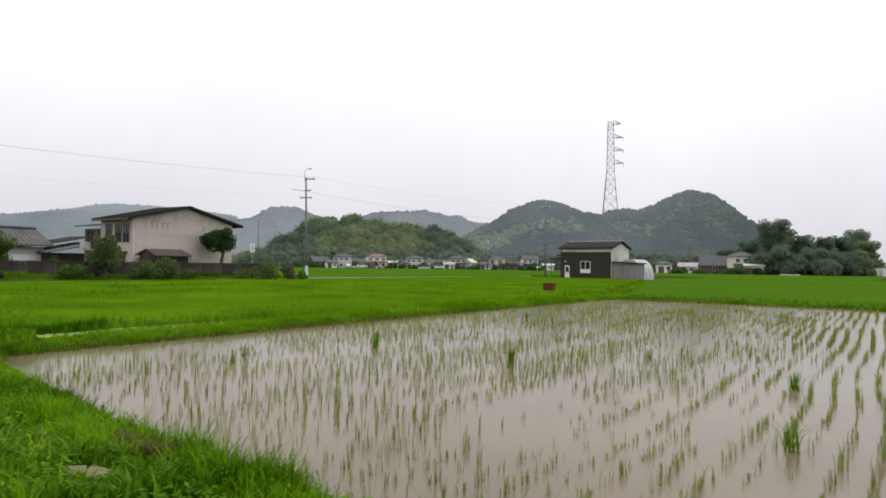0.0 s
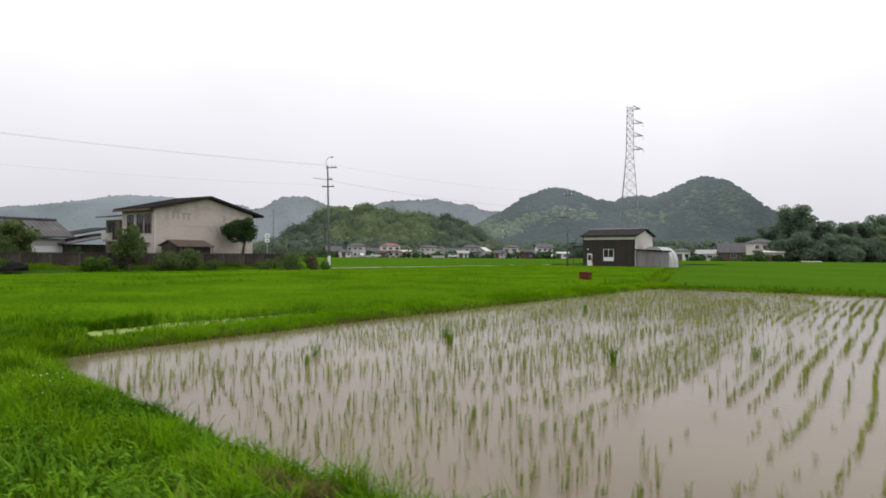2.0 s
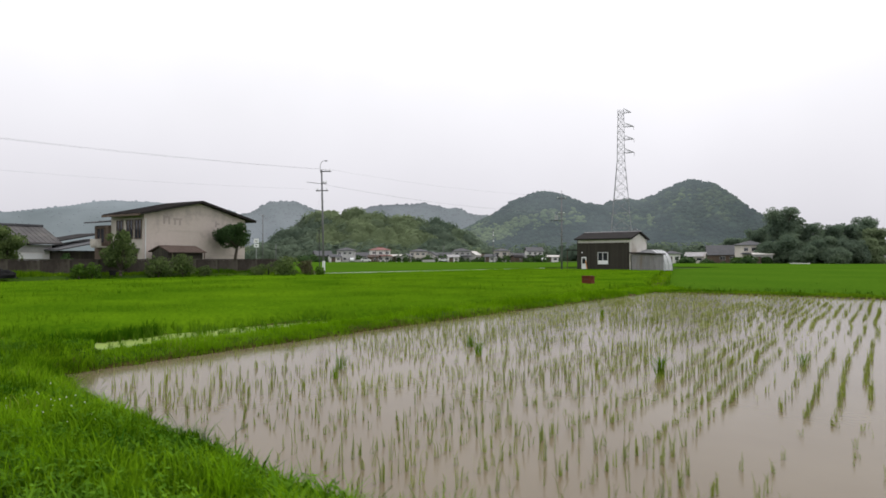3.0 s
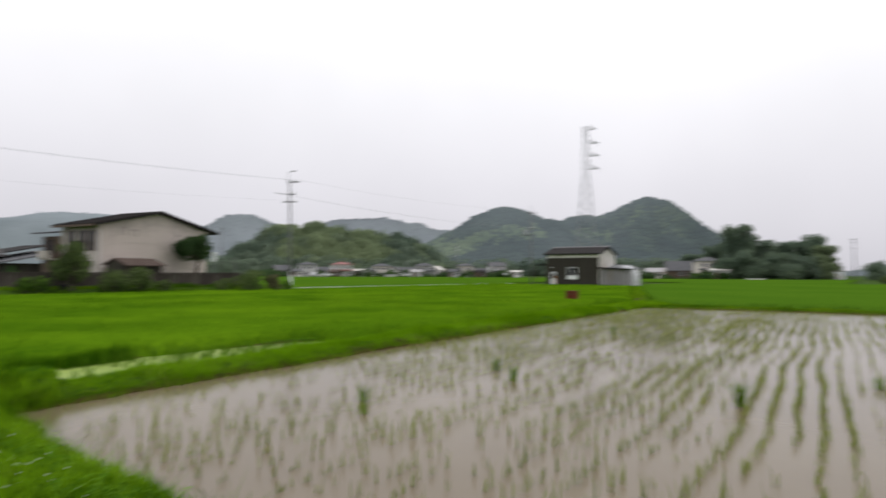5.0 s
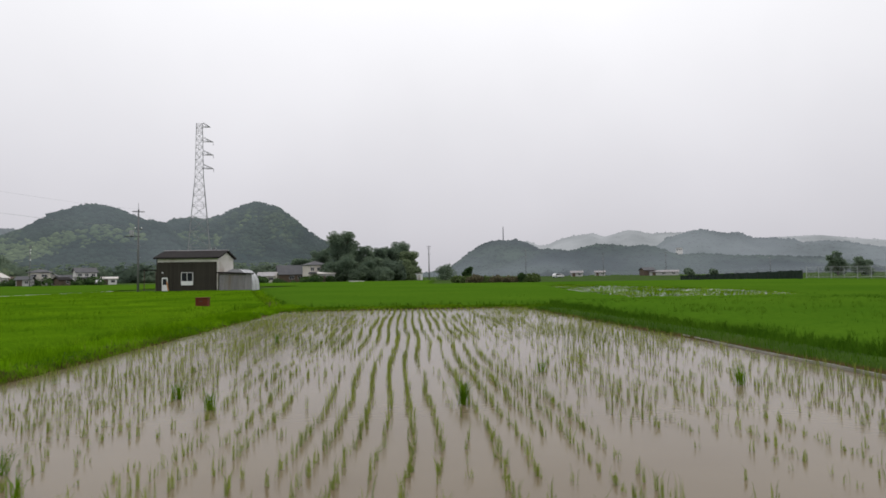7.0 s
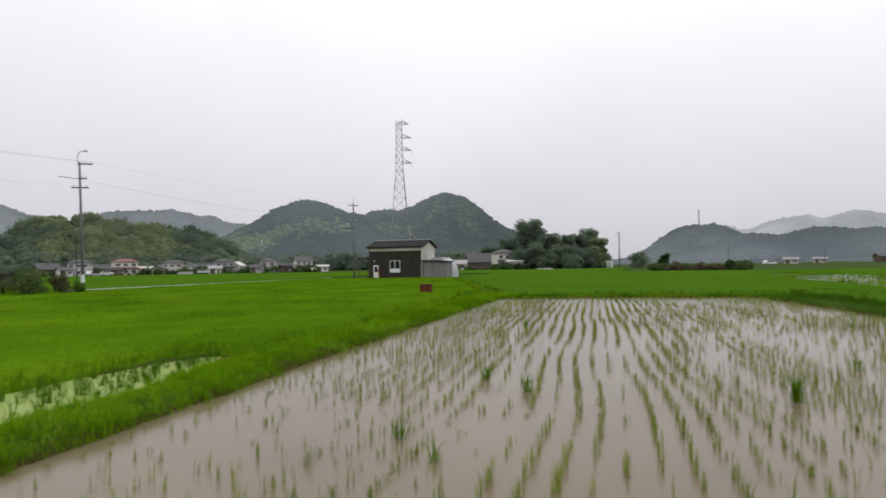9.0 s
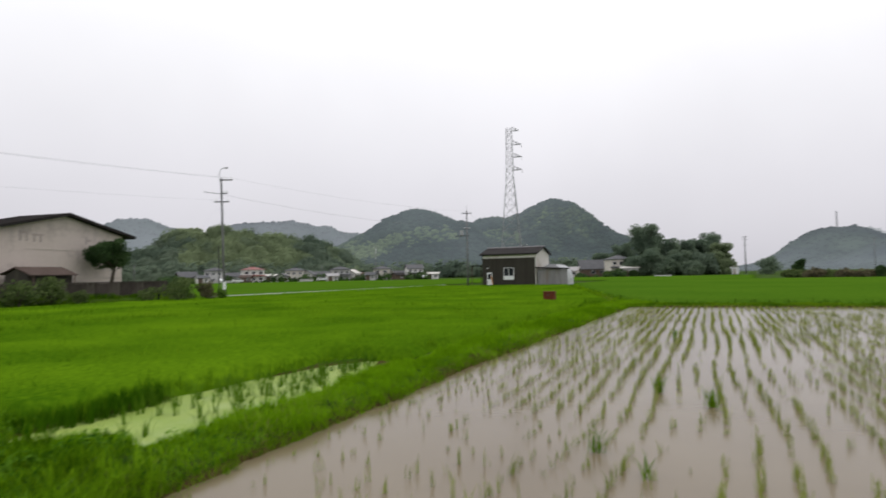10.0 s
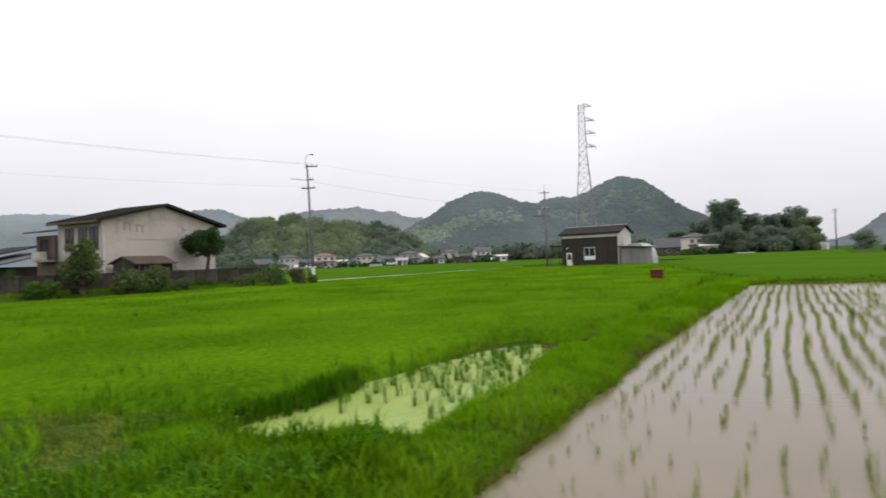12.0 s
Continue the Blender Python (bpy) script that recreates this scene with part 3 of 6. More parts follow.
keep = np.interp(pts[:, 1], [3, 6, 10, 16, 30], [0.68, 0.68, 0.76, 0.84, 0.86]) * np.interp(fractal(pts[:, 0] * 0.45, pts[:, 1] * 0.28, 63), [0.25, 0.42, 0.6], [0.35, 0.85, 1.1])
# plants come in unbroken runs along a row, then gaps
keep = keep * np.interp(value_noise(row * 7.31, pts[:, 1] * np.interp(pts[:, 1], [3, 14], [0.95, 0.6]), 64), [0.25, 0.6], [0.3, 1.3]) * np.interp(value_noise(row * 3.7, row * 1.9, 65), [0.1, 0.5], [0.5, 1.1])
keep = keep * np.where((pts[:, 0] < -5.2) & (pts[:, 1] < 8.5), 0.5, 1.0)
pts = pts[(paddy_in(pts[:, 0], pts[:, 1]) > 0.28) & (rng.uniform(size=len(pts)) < keep)]
tufts("rice_seedlings", pts, (2, 6), (0.12, 0.26), 0.0102, 0.34, M_SEED, "thin young rice seedlings in rows standing in muddy water", "seedlings", 22, ground=-0.02, spread=0.017)
fp = rows_of(12, 34, 38, 94, 0.36, 0.30, 23)
fp = fp[(inside(fp[:, 0], fp[:, 1], FLOOD) > 0) & (rng.uniform(size=len(fp)) < np.interp(fractal(fp[:, 0] * 0.3, fp[:, 1] * 0.16, 66), [0.34, 0.56], [0.3, 0.95]))]
tufts("rice_seedlings", fp, (6, 9), (0.14, 0.26), 0.03, 0.45, M_RICE, "patchy rice seedlings in shallow water", "seedlings", 24, ground=0.15)


def rice_clump(x, y, h, n, seed):
    """A single stout tuft of rice, fuller than the seedlings round it."""
    r = np.random.default_rng(seed)
    root = np.column_stack([r.normal(x, 0.035, n), r.normal(y, 0.035, n), np.full(n, -0.02)])
    v, t = blade_set(root - (x, y, 0), h * r.uniform(0.65, 1.0, n), np.full(n, 0.013), 0.95, seed)
    ob = new("rice_clump", mesh_np("rice_clump", v, t, M_RICE))
    ob.location = (x, y, 0)
    return tagged(ob, "stout green rice clump standing in muddy water", "rice plant", group="stout rice clumps in the paddy")


for k, (x, y, h, n) in enumerate([(0.0, 9.8, 0.46, 60), (-4.4, 10.5, 0.36, 34), (4.6, 11.0, 0.40, 34), (-3.6, 9.7, 0.36, 36), (-4.0, 6.3, 0.30, 16), (5.2, 7.2, 0.42, 30),
                                  (-4.6, 6.9, 0.34, 24), (1.6, 12.6, 0.33, 22), (-5.0, 18.5, 0.38, 26)]):
    rice_clump(x, y, h, n, 300 + k)

# grown rice: full tufts near the path, wider ones further off
p = rows_of(-27, -9, 1.5, 30, 0.30, 0.17, 31)
p = p[left_rice_in(p[:, 0], p[:, 1]) > 0.05]
tufts("rice_plants", p, (6, 10), (0.30, 0.46), 0.012, 0.42, M_RICE, "lush bright green rice plants in close rows", "rice", 32, ground=0.04, taper=lambda x, y: np.where(y < 4.8, np.interp(left_rice_in(x, y), [0, 3.0], [0.45, 1.0]), 1.0))
p = rows_of(-46, -9, 0, 82, 0.38, 0.38, 33)
p = p[(left_rice_in(p[:, 0], p[:, 1]) > 0.05) & ((p[:, 0] < -25) | (p[:, 1] > 28))]
tufts("rice_plants", p, (4, 6), (0.28, 0.42), 0.03, 0.42, M_RICE, "bright green rice plants further along the field", "rice", 34, ground=0.06)
# rice wall facing the ditch, its shade painted by darker blades
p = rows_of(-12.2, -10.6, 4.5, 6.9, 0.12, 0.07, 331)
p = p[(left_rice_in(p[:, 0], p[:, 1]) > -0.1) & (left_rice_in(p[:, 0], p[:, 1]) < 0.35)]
tufts("rice_plants", p, (7, 10), (0.32, 0.46), 0.012, 0.5, M_RICE_SHADE, "tall rice edge along the ditch with shade painted into its blades", "rice", 332, ground=0.02)
p = rows_of(-26, 40, 36, 62, 0.34, 0.30, 35, 0.2)
p = p[rng.uniform(size=len(p)) < np.interp(p[:, 1], [38, 62], [1.0, 0.1])]
p = p[(far_rice_in(p[:, 0], p[:, 1]) > 0.05) & (inside(p[:, 0], p[:, 1], FLOOD) < -0.2)]
tufts("rice_plants", p, (4, 6), (0.22, 0.34), 0.028, 0.4, M_RICE_DEEP, "deep green rice plants beyond the paddy", "rice", 36, ground=0.06)
p = rows_of(6, 29, 4, 37, 0.33, 0.27, 37, 0.12)
p = p[(right_rice_in(p[:, 0], p[:, 1]) > 0.0) & (inside(p[:, 0], p[:, 1], FLOOD) < -0.2)]
tufts("rice_plants", p, (5, 8), (0.30, 0.42), 0.022, 0.4, M_RICE_DEEP, "deep green rice plants beside the paddy", "rice", 38, ground=0.05)
p = rows_of(6, 12, 9, 37, 0.15, 0.12, 137, 0.05)
p = p[(right_rice_in(p[:, 0], p[:, 1]) > -0.05) & (right_rice_in(p[:, 0], p[:, 1]) < 1.0)]
tufts("rice_plants", p, (5, 8), (0.24, 0.34), 0.018, 0.5, M_RICE_DEEP, "close deep green rice along the edge of its field", "rice", 138, ground=0.05)


# grass on the banks and bunds
def grass(n, x0, x1, y0, y1, test, height, width, lean, seed, material, label, name="grass"):
    r = np.random.default_rng(seed)
    q = np.column_stack([r.uniform(x0, x1, n), r.uniform(y0, y1, n)])
    q = q[test(q[:, 0], q[:, 1])]
    clump = np.interp(fractal(q[:, 0] * 1.2, q[:, 1] * 1.2, seed), [0.25, 0.7], [0.5, 1.4]) * np.interp(value_noise(q[:, 0] * 4.5, q[:, 1] * 4.5, seed + 5), [0.2, 0.85], [0.6, 1.35])
    h = clump * r.uniform(height[0], height[1], len(q))
    v, t = blade_set(np.column_stack([q, ground_z(q[:, 0], q[:, 1]) - 0.01]), h, width * r.uniform(0.6, 1.4, len(q)), lean, seed + 1)
    ob = new(name, mesh_np(name, v, t, material))
    return tagged(ob, label, "grass", kind="stuff")


def bank_near(x, y):
    s = paddy_in(x, y)
    return (s < -0.02) & (inside(x, y, POND) < -0.05) & (left_rice_in(x, y) < 0.1)


def cut_strip(x, y):
    """The strip of mown grass in front of the grown rice."""
    return (x < -10.7) & (np.abs(y - 3.05 - 0.40 * (-11.3 - x) - 0.3 * (value_noise(x * 1.3, y * 1.3, 98) - 0.5)) < 0.42)


def open_bank(x, y):
    """The near bank but for the withered patch and the bare spot round the stone."""
    return bank_near(x, y) & (np.hypot((x - 1.15) / 0.4, (y - 2.3) / 0.22) > 0.9 + 0.4 * value_noise(x * 6, y * 6, 97)) & (np.hypot((x - 1.6) / 0.33, (y - 1.72) / 0.14) > 1)


grass(58000, -10, 9.5, 1.5, 3.9, open_bank, (0.09, 0.24), 0.014, 0.9, 51, M_GRASS, "long wet green grass on the near bank")
grass(52000, -12, 9.5, -1.2, 1.6, open_bank, (0.06, 0.15), 0.013, 0.8, 52, M_GRASS, "short wet grass along the farm track")
grass(72000, -11.6, -7.4, 3.4, 13, lambda x, y: bank_near(x, y) & (inside(x, y, POND) < -0.28 + 0.4 * (value_noise(x * 2.5, y * 2.5, 9) - 0.5)), (0.05, 0.13), 0.007, 0.9, 53, M_BUND, "long green grass on the bund beside the ditch")
grass(52000, -12.5, -8, 13, 38, bank_near, (0.12, 0.24), 0.014, 0.6, 54, M_BUND, "green grass along the bund")
grass(40000, -20, -8, -2, 6.5, lambda x, y: bank_near(x, y) & ~cut_strip(x, y), (0.07, 0.18), 0.013, 0.8, 55, M_GRASS, "mown grass beside the grown rice field")
grass(46000, -10.5, 7.8, 33.3, 37, bank_near, (0.06, 0.13), 0.016, 0.5, 56, M_RICE, "green grass along the far bund")
grass(30000, 4.5, 10, 3, 36, lambda x, y: (paddy_in(x, y) < 0) & (right_rice_in(x, y) < 0.1), (0.10, 0.20), 0.012, 0.6, 57, M_RICE_DEEP, "green grass along the narrow bund")
grass(12000, -10, 9, 0.8, 3.3, open_bank, (0.08, 0.18), 0.026, 1.2, 58, M_WEED, "low broad-leaved weeds in the bank grass", "weeds")
grass(6000, -16, -7.5, 1.0, 8, lambda x, y: bank_near(x, y) & ~cut_strip(x, y), (0.06, 0.14), 0.03, 1.2, 59, M_WEED, "low broad-leaved weeds in the bund grass", "weeds")
grass(5200, 0.7, 2.1, 1.9, 2.7, lambda x, y: np.hypot((x - 1.15) / 0.45, (y - 2.3) / 0.25) < 1, (0.06, 0.17), 0.012, 1.3, 60, M_DRY, "withered brown weeds on the bank edge", "weeds")
grass(30000, -19, -10.5, 2.0, 7.0, cut_strip, (0.03, 0.08), 0.010, 2.0, 64, M_CUT, "cut yellowing grass lying on the bank", "cut_grass")
def edge_grass(n, x0, x1, y0, y1, seed, material, height, label, name="grass", out=0.12):
    grass(n, x0, x1, y0, y1, lambda x, y: (np.abs(paddy_in(x, y) + out) < 0.12) & (value_noise(x * 1.7, y * 1.7, seed) > 0.25), height, 0.010, 1.1, seed, material, label, name)


edge_grass(60000, -10, 9, 2.6, 4.2, 91, M_GRASS, (0.08, 0.24), "long grass hanging over the water's edge")
edge_grass(76000, -9.8, -7.2, 3.4, 35, 92, M_BUND, (0.06, 0.15), "grass hanging over the bund's edge", out=0.06)
edge_grass(26000, -9.8, -7.2, 3.4, 20, 93, M_DRY, (0.05, 0.12), "dead brown stalks along the bund's edge", "dead_stalks")
edge_grass(12000, -10, 9, 2.6, 4.2, 94, M_DRY, (0.05, 0.12), "dead brown stalks along the near bank", "dead_stalks")
edge_grass(40000, 4.5, 9.5, 19, 35, 95, M_RICE_DEEP, (0.08, 0.2), "grass hanging over the narrow bund's edge", out=0.05)
grass(26000, -28, -8.5, 36, 80, lambda x, y: np.abs(x - bund_x(y)) < 0.75, (0.14, 0.28), 0.03, 0.5, 96, M_BUND, "tall grass along the bund that leads to the barn")
p = rows_of(-11.5, -8.9, 4.6, 12.6, 0.28, 0.26, 39, 0.09)
p = p[(inside(p[:, 0], p[:, 1], POND) > -0.1) & (rng.uniform(size=len(p)) < np.interp(p[:, 1], [4.6, 6.2, 8.0, 10.0], [0.0, 0.4, 0.8, 1.0]))]
tufts("rice_seedlings", p, (9, 15), (0.22, 0.40), 0.015, 0.8, M_RICE_DEEP, "rice tufts standing in the duckweed", "seedlings", 40, ground=0.0)


def leafy_weeds(n, x0, x1, y0, y1, test, size, high, seed, material, label):
    """Low herbs: many small leaves held on unseen stalks, gathered in cushions."""
    r = np.random.default_rng(seed)
    k = max(1, n // 40)
    home = np.column_stack([r.uniform(x0, x1, k), r.uniform(y0, y1, k)])
    pick = r.integers(0, k, n)
    wide = r.uniform(0.05, 0.16, k)[pick]
    q = home[pick] + r.normal(0, 1, (n, 2)) * wide[:, None]
    tall = (high * r.uniform(0.5, 1.2, k))[pick] * np.exp(-0.5 * ((q - home[pick]) ** 2).sum(1) / wide**2)
    ok = test(q[:, 0], q[:, 1])
    q, tall = q[ok], tall[ok]
    c = np.column_stack([q, ground_z(q[:, 0], q[:, 1]) + 0.03 + tall * r.uniform(0.4, 1.0, len(q))])
    az, dip = r.uniform(0, 2 * np.pi, len(q)), r.uniform(-0.5, 0.7, len(q))
    a = np.column_stack([np.cos(az) * np.cos(dip), np.sin(az) * np.cos(dip), np.sin(dip)])
    b = np.column_stack([-np.sin(az), np.cos(az), r.uniform(-0.4, 0.4, len(q))])
    s = size * r.uniform(0.6, 1.4, (len(q), 1))
    v = np.stack([c - a * s, c - b * s * 0.45, c + a * s, c + b * s * 0.45], 1).reshape(-1, 3)
    i = (np.arange(len(q)) * 4)[:, None]
    tagged(new("weeds", mesh_np("weeds", v, np.concatenate([i + [0, 1, 2], i + [0, 2, 3]]), material)), label, "weeds", kind="stuff")


leafy_weeds(42000, -9.5, 9.0, 0.3, 3.3, open_bank, 0.024, 0.20, 171, M_WEED, "cushions of small-leaved green herbs in the bank grass")
leafy_weeds(7000, -16, -8.5, 1.2, 5.0, lambda x, y: bank_near(x, y) & ~cut_strip(x, y), 0.026, 0.16, 172, M_WEED, "cushions of small-leaved green herbs beside the ditch")

# tall tussocks that lean over the water from the near bank, and seeding grass among them
q = np.random.default_rng(181)
p = np.column_stack([q.uniform(-8.5, 9.0, 2600), q.uniform(2.3, 3.6, 2600)])
p = p[(np.abs(paddy_in(p[:, 0], p[:, 1]) + 0.16) < 0.13) & (value_noise(p[:, 0] * 1.1, p[:, 1] * 1.1, 182) > 0.40)]
tufts("grass", p, (14, 26), (0.20, 0.40), 0.009, 1.0, M_GRASS, "tall tussocks of grass leaning over the water", "grass", 183)
p = np.column_stack([q.uniform(-9.0, 9.0, 900), q.uniform(1.0, 3.3, 900)])
p = p[open_bank(p[:, 0], p[:, 1]) & (value_noise(p[:, 0] * 0.9, p[:, 1] * 0.9, 184) > 0.5)]
tufts("grass", p, (16, 30), (0.14, 0.30), 0.008, 1.1, M_BUND, "bright tussocks of long grass on the bank", "grass", 185)
p = np.column_stack([q.uniform(-10.6, -8.4, 700), q.uniform(3.4, 11.0, 700)])
p = p[bank_near(p[:, 0], p[:, 1]) & (value_noise(p[:, 0] * 1.4, p[:, 1] * 1.4, 186) > 0.45)]
tufts("grass", p, (14, 24), (0.09, 0.19), 0.007, 1.0, M_BUND, "bright tussocks of long grass beside the ditch", "grass", 187)


def seeding_grass(n, seed):
    """Thin stalks with drooping seed heads along the water's edge."""
    r = np.random.default_rng(seed)
    q = np.column_stack([r.uniform(-8, 9, n * 9), r.uniform(2.2, 3.6, n * 9)])
    q = q[np.abs(paddy_in(q[:, 0], q[:, 1]) + 0.15) < 0.14][:n]
    bm = bmesh.new()
    for x, y in q:
        h, az = r.uniform(0.22, 0.36), r.uniform(0, 6.28)
        z = float(ground_z(np.array([x]), np.array([y]))[0])
        out = Vector((math.cos(az), math.sin(az), 0)) * h
        a, b = Vector((x, y, z)), Vector((x, y, z + 0.7 * h)) + 0.12 * out
        c = Vector((x, y, z + h)) + 0.35 * out
        tube(bm, a, b, 0.0016, 0.0012, 3)
        tube(bm, b, c, 0.0012, 0.003, 3)
        tube(bm, c, c + Vector((0, 0, 0.10 * h)) + 0.10 * out, 0.004, 0.0015, 4)
    me = bpy.data.meshes.new("seeding_grass")
    bm.to_mesh(me)
    bm.free()
    me.materials.append(M_SEEDHEAD)
    tagged(new("seeding_grass", me), "thin seeding grass stalks over the water's edge", "grass", kind="stuff")


seeding_grass(80, 188)

# ---------------------------------------------------------------- hills and woods
def crown_shape(cards, seed, core_size=0.78, spray=1.0):
    """A unit crown: a lumpy core and leaf sprays round it."""
    r = np.random.default_rng(seed)
    bm = bmesh.new()
    bmesh.ops.create_icosphere(bm, subdivisions=1, radius=core_size)
    core = np.array([q.co[:] for q in bm.verts])
    core *= r.uniform(0.75, 1.15, (len(core), 1))
    tri = np.array([[q.index for q in f.verts] for f in bm.faces])
    bm.free()
    d = r.normal(size=(cards, 3))
    d[:, 2] = np.abs(d[:, 2]) * 1.0 - 0.25
    d /= np.linalg.norm(d, axis=1)[:, None]
    c = d * r.uniform(0.66, 0.96, (cards, 1))
    a = np.cross(d, r.normal(size=(cards, 3)))
    a /= np.linalg.norm(a, axis=1)[:, None]
    b = np.cross(d, a) + 0.45 * d * r.uniform(-1, 1, (cards, 1))
    s = spray * r.uniform(0.12, 0.28, (cards, 1))
    q = np.stack([c - a * s, c - b * s * 0.7, c + a * s, c + b * s * 0.7], 1).reshape(-1, 3)
    k = (np.arange(cards) * 4)[:, None] + len(core)
    return np.concatenate([core, q]), np.concatenate([tri, k + [0, 1, 2], k + [0, 2, 3]])


def scatter(shapes, places, sizes, seed):
    """Many turned and scaled copies of the shapes as one set."""
    r = np.random.default_rng(seed)
    out = []
    pick = r.integers(0, len(shapes), len(places))
    for n, (v, t) in enumerate(shapes):
        pl, sz = places[pick == n], sizes[pick == n]
        if not len(pl):
            continue
        az = r.uniform(0, 2 * np.pi, len(pl))
        c, s = np.cos(az)[:, None], np.sin(az)[:, None]
        x = (v[None, :, 0] * c - v[None, :, 1] * s) * sz[:, :1] + pl[:, :1]
        y = (v[None, :, 0] * s + v[None, :, 1] * c) * sz[:, :1] + pl[:, 1:2]
        z = v[None, :, 2] * sz[:, 1:2] + pl[:, 2:3]
        out.append((np.stack([x, y, z], -1).reshape(-1, 3), (t[None] + (np.arange(len(pl)) * len(v))[:, None, None]).reshape(-1, 3)))
    return join_sets(out)


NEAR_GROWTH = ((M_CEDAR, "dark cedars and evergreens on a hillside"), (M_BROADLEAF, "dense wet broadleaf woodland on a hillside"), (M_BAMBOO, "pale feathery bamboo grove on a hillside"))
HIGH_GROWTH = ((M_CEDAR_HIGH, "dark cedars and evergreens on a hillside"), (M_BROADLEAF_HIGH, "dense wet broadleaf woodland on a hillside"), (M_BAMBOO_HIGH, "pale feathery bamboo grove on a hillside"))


def build_hill(name, far, deep, ridge, soil, growth, count, crown, cards=0, pale=0.57, dark=0.45, core_size=0.78, spray=1.0, rise=(0.45, 0.85), groves=(), foot=0.0):
    """A wooded rise whose ridge runs at one distance; its growth changes in patches along and up the slope.
    groves: bamboo stands by bearing, share of the ridge's height, half width and half height; foot: the share below which cedars stand."""
    bearings = np.array([b for b, _ in ridge])
    heights = np.array([h for _, h in ridge]) - 0.575 * sum(rise) * crown
    lo, hi = bearings.min() - 4.5, bearings.max() + 4.5
    line = np.interp(np.linspace(lo, hi, 400), np.concatenate([[lo], bearings, [hi]]), np.concatenate([[0], heights, [0]]))
    soft = np.exp(-np.linspace(-2, 2, 9) ** 2)
    line = np.convolve(np.pad(line, 4, mode="edge"), soft / soft.sum(), mode="valid")

    def height(th, r):
        fold = 1 + 0.5 * (fractal(th * 0.5, r * 0.012, 71) - 0.5) * np.clip((far - r) / deep, 0, 1)
        return np.interp(th, np.linspace(lo, hi, 400), line) * np.exp(-(((r - far) / deep) ** 2)) * fold

    th, rr = np.meshgrid(np.linspace(lo, hi, 120), np.linspace(far - 2.2 * deep, far + 2.2 * deep, 26))
    z = height(th, rr) - 0.5
    v = np.stack([-np.sin(np.radians(th)) * rr, np.cos(np.radians(th)) * rr, z], -1).reshape(-1, 3)
    i = (np.arange(25)[:, None] * 120 + np.arange(119)[None]).ravel()
    t = np.concatenate([np.stack([i, i + 1, i + 121], 1), np.stack([i, i + 121, i + 120], 1)])
    tagged(new(name, mesh_np(name, v, t, soil, True)), "low wooded hill with haze painted in", "hill", kind="structure")
    r = np.random.default_rng(len(name) + int(far))
    a = r.uniform(lo, hi, count * 4)
    d = far + deep * r.uniform(-1.7, 0.25, count * 4)
    ok = height(a, d) > 0.6
    a, d = a[ok][:count], d[ok][:count]
    s = crown * r.choice([0.55, 0.8, 1.1, 1.5], len(a), p=[0.3, 0.36, 0.26, 0.08]) * r.uniform(0.85, 1.15, len(a))
    places = np.column_stack([-np.sin(np.radians(a)) * d, np.cos(np.radians(a)) * d, height(a, d) - 0.5 + 0.05 * s])
    sizes = np.column_stack([s, s * r.uniform(*rise, len(a))])
    patch = fractal(a * 0.28, d * 0.017, 73) + r.normal(0, 0.025, len(a)) - 0.14 * np.clip((far - d) / deep - 0.75, 0, 1) * np.clip(cards, 0, 6) / 6
    kind = np.where(patch > pale, 2, np.where(patch < dark, 0, 1)) if len(growth) > 1 else np.zeros(len(a), int)
    share = height(a, d) / np.maximum(np.interp(a, np.linspace(lo, hi, 400), line), 0.1) + r.normal(0, 0.03, len(a))
    kind = np.where((share < foot) & (d < far), 0, kind)
    for b, up, wide, tall in groves:
        kind = np.where(((a - b) / wide) ** 2 + ((share - up) / tall) ** 2 + r.normal(0, 0.2, len(a)) < 1, 2, kind)
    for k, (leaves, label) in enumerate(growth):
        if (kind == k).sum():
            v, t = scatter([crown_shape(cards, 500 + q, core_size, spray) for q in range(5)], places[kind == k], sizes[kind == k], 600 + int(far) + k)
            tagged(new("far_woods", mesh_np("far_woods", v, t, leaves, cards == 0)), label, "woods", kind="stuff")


def far_growth(material):
    return ((material, "woodland with painted mist on a distant ridge"),)


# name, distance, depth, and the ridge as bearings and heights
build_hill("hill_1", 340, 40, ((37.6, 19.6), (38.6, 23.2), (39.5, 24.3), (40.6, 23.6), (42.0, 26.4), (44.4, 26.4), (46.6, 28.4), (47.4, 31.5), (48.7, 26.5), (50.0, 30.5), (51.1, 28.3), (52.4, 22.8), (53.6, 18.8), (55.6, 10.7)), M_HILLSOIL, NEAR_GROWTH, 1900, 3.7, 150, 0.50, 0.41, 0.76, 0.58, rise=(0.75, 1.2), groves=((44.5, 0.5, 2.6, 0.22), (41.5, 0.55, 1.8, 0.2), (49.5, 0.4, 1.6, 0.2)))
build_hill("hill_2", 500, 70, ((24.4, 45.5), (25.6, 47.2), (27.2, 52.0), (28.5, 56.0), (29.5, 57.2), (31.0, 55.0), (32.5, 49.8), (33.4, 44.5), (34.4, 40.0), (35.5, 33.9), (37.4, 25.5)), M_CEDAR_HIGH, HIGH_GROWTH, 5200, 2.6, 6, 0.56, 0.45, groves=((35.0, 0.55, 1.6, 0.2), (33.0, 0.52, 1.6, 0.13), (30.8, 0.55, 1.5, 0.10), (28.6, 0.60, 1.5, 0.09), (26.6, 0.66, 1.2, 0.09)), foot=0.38)
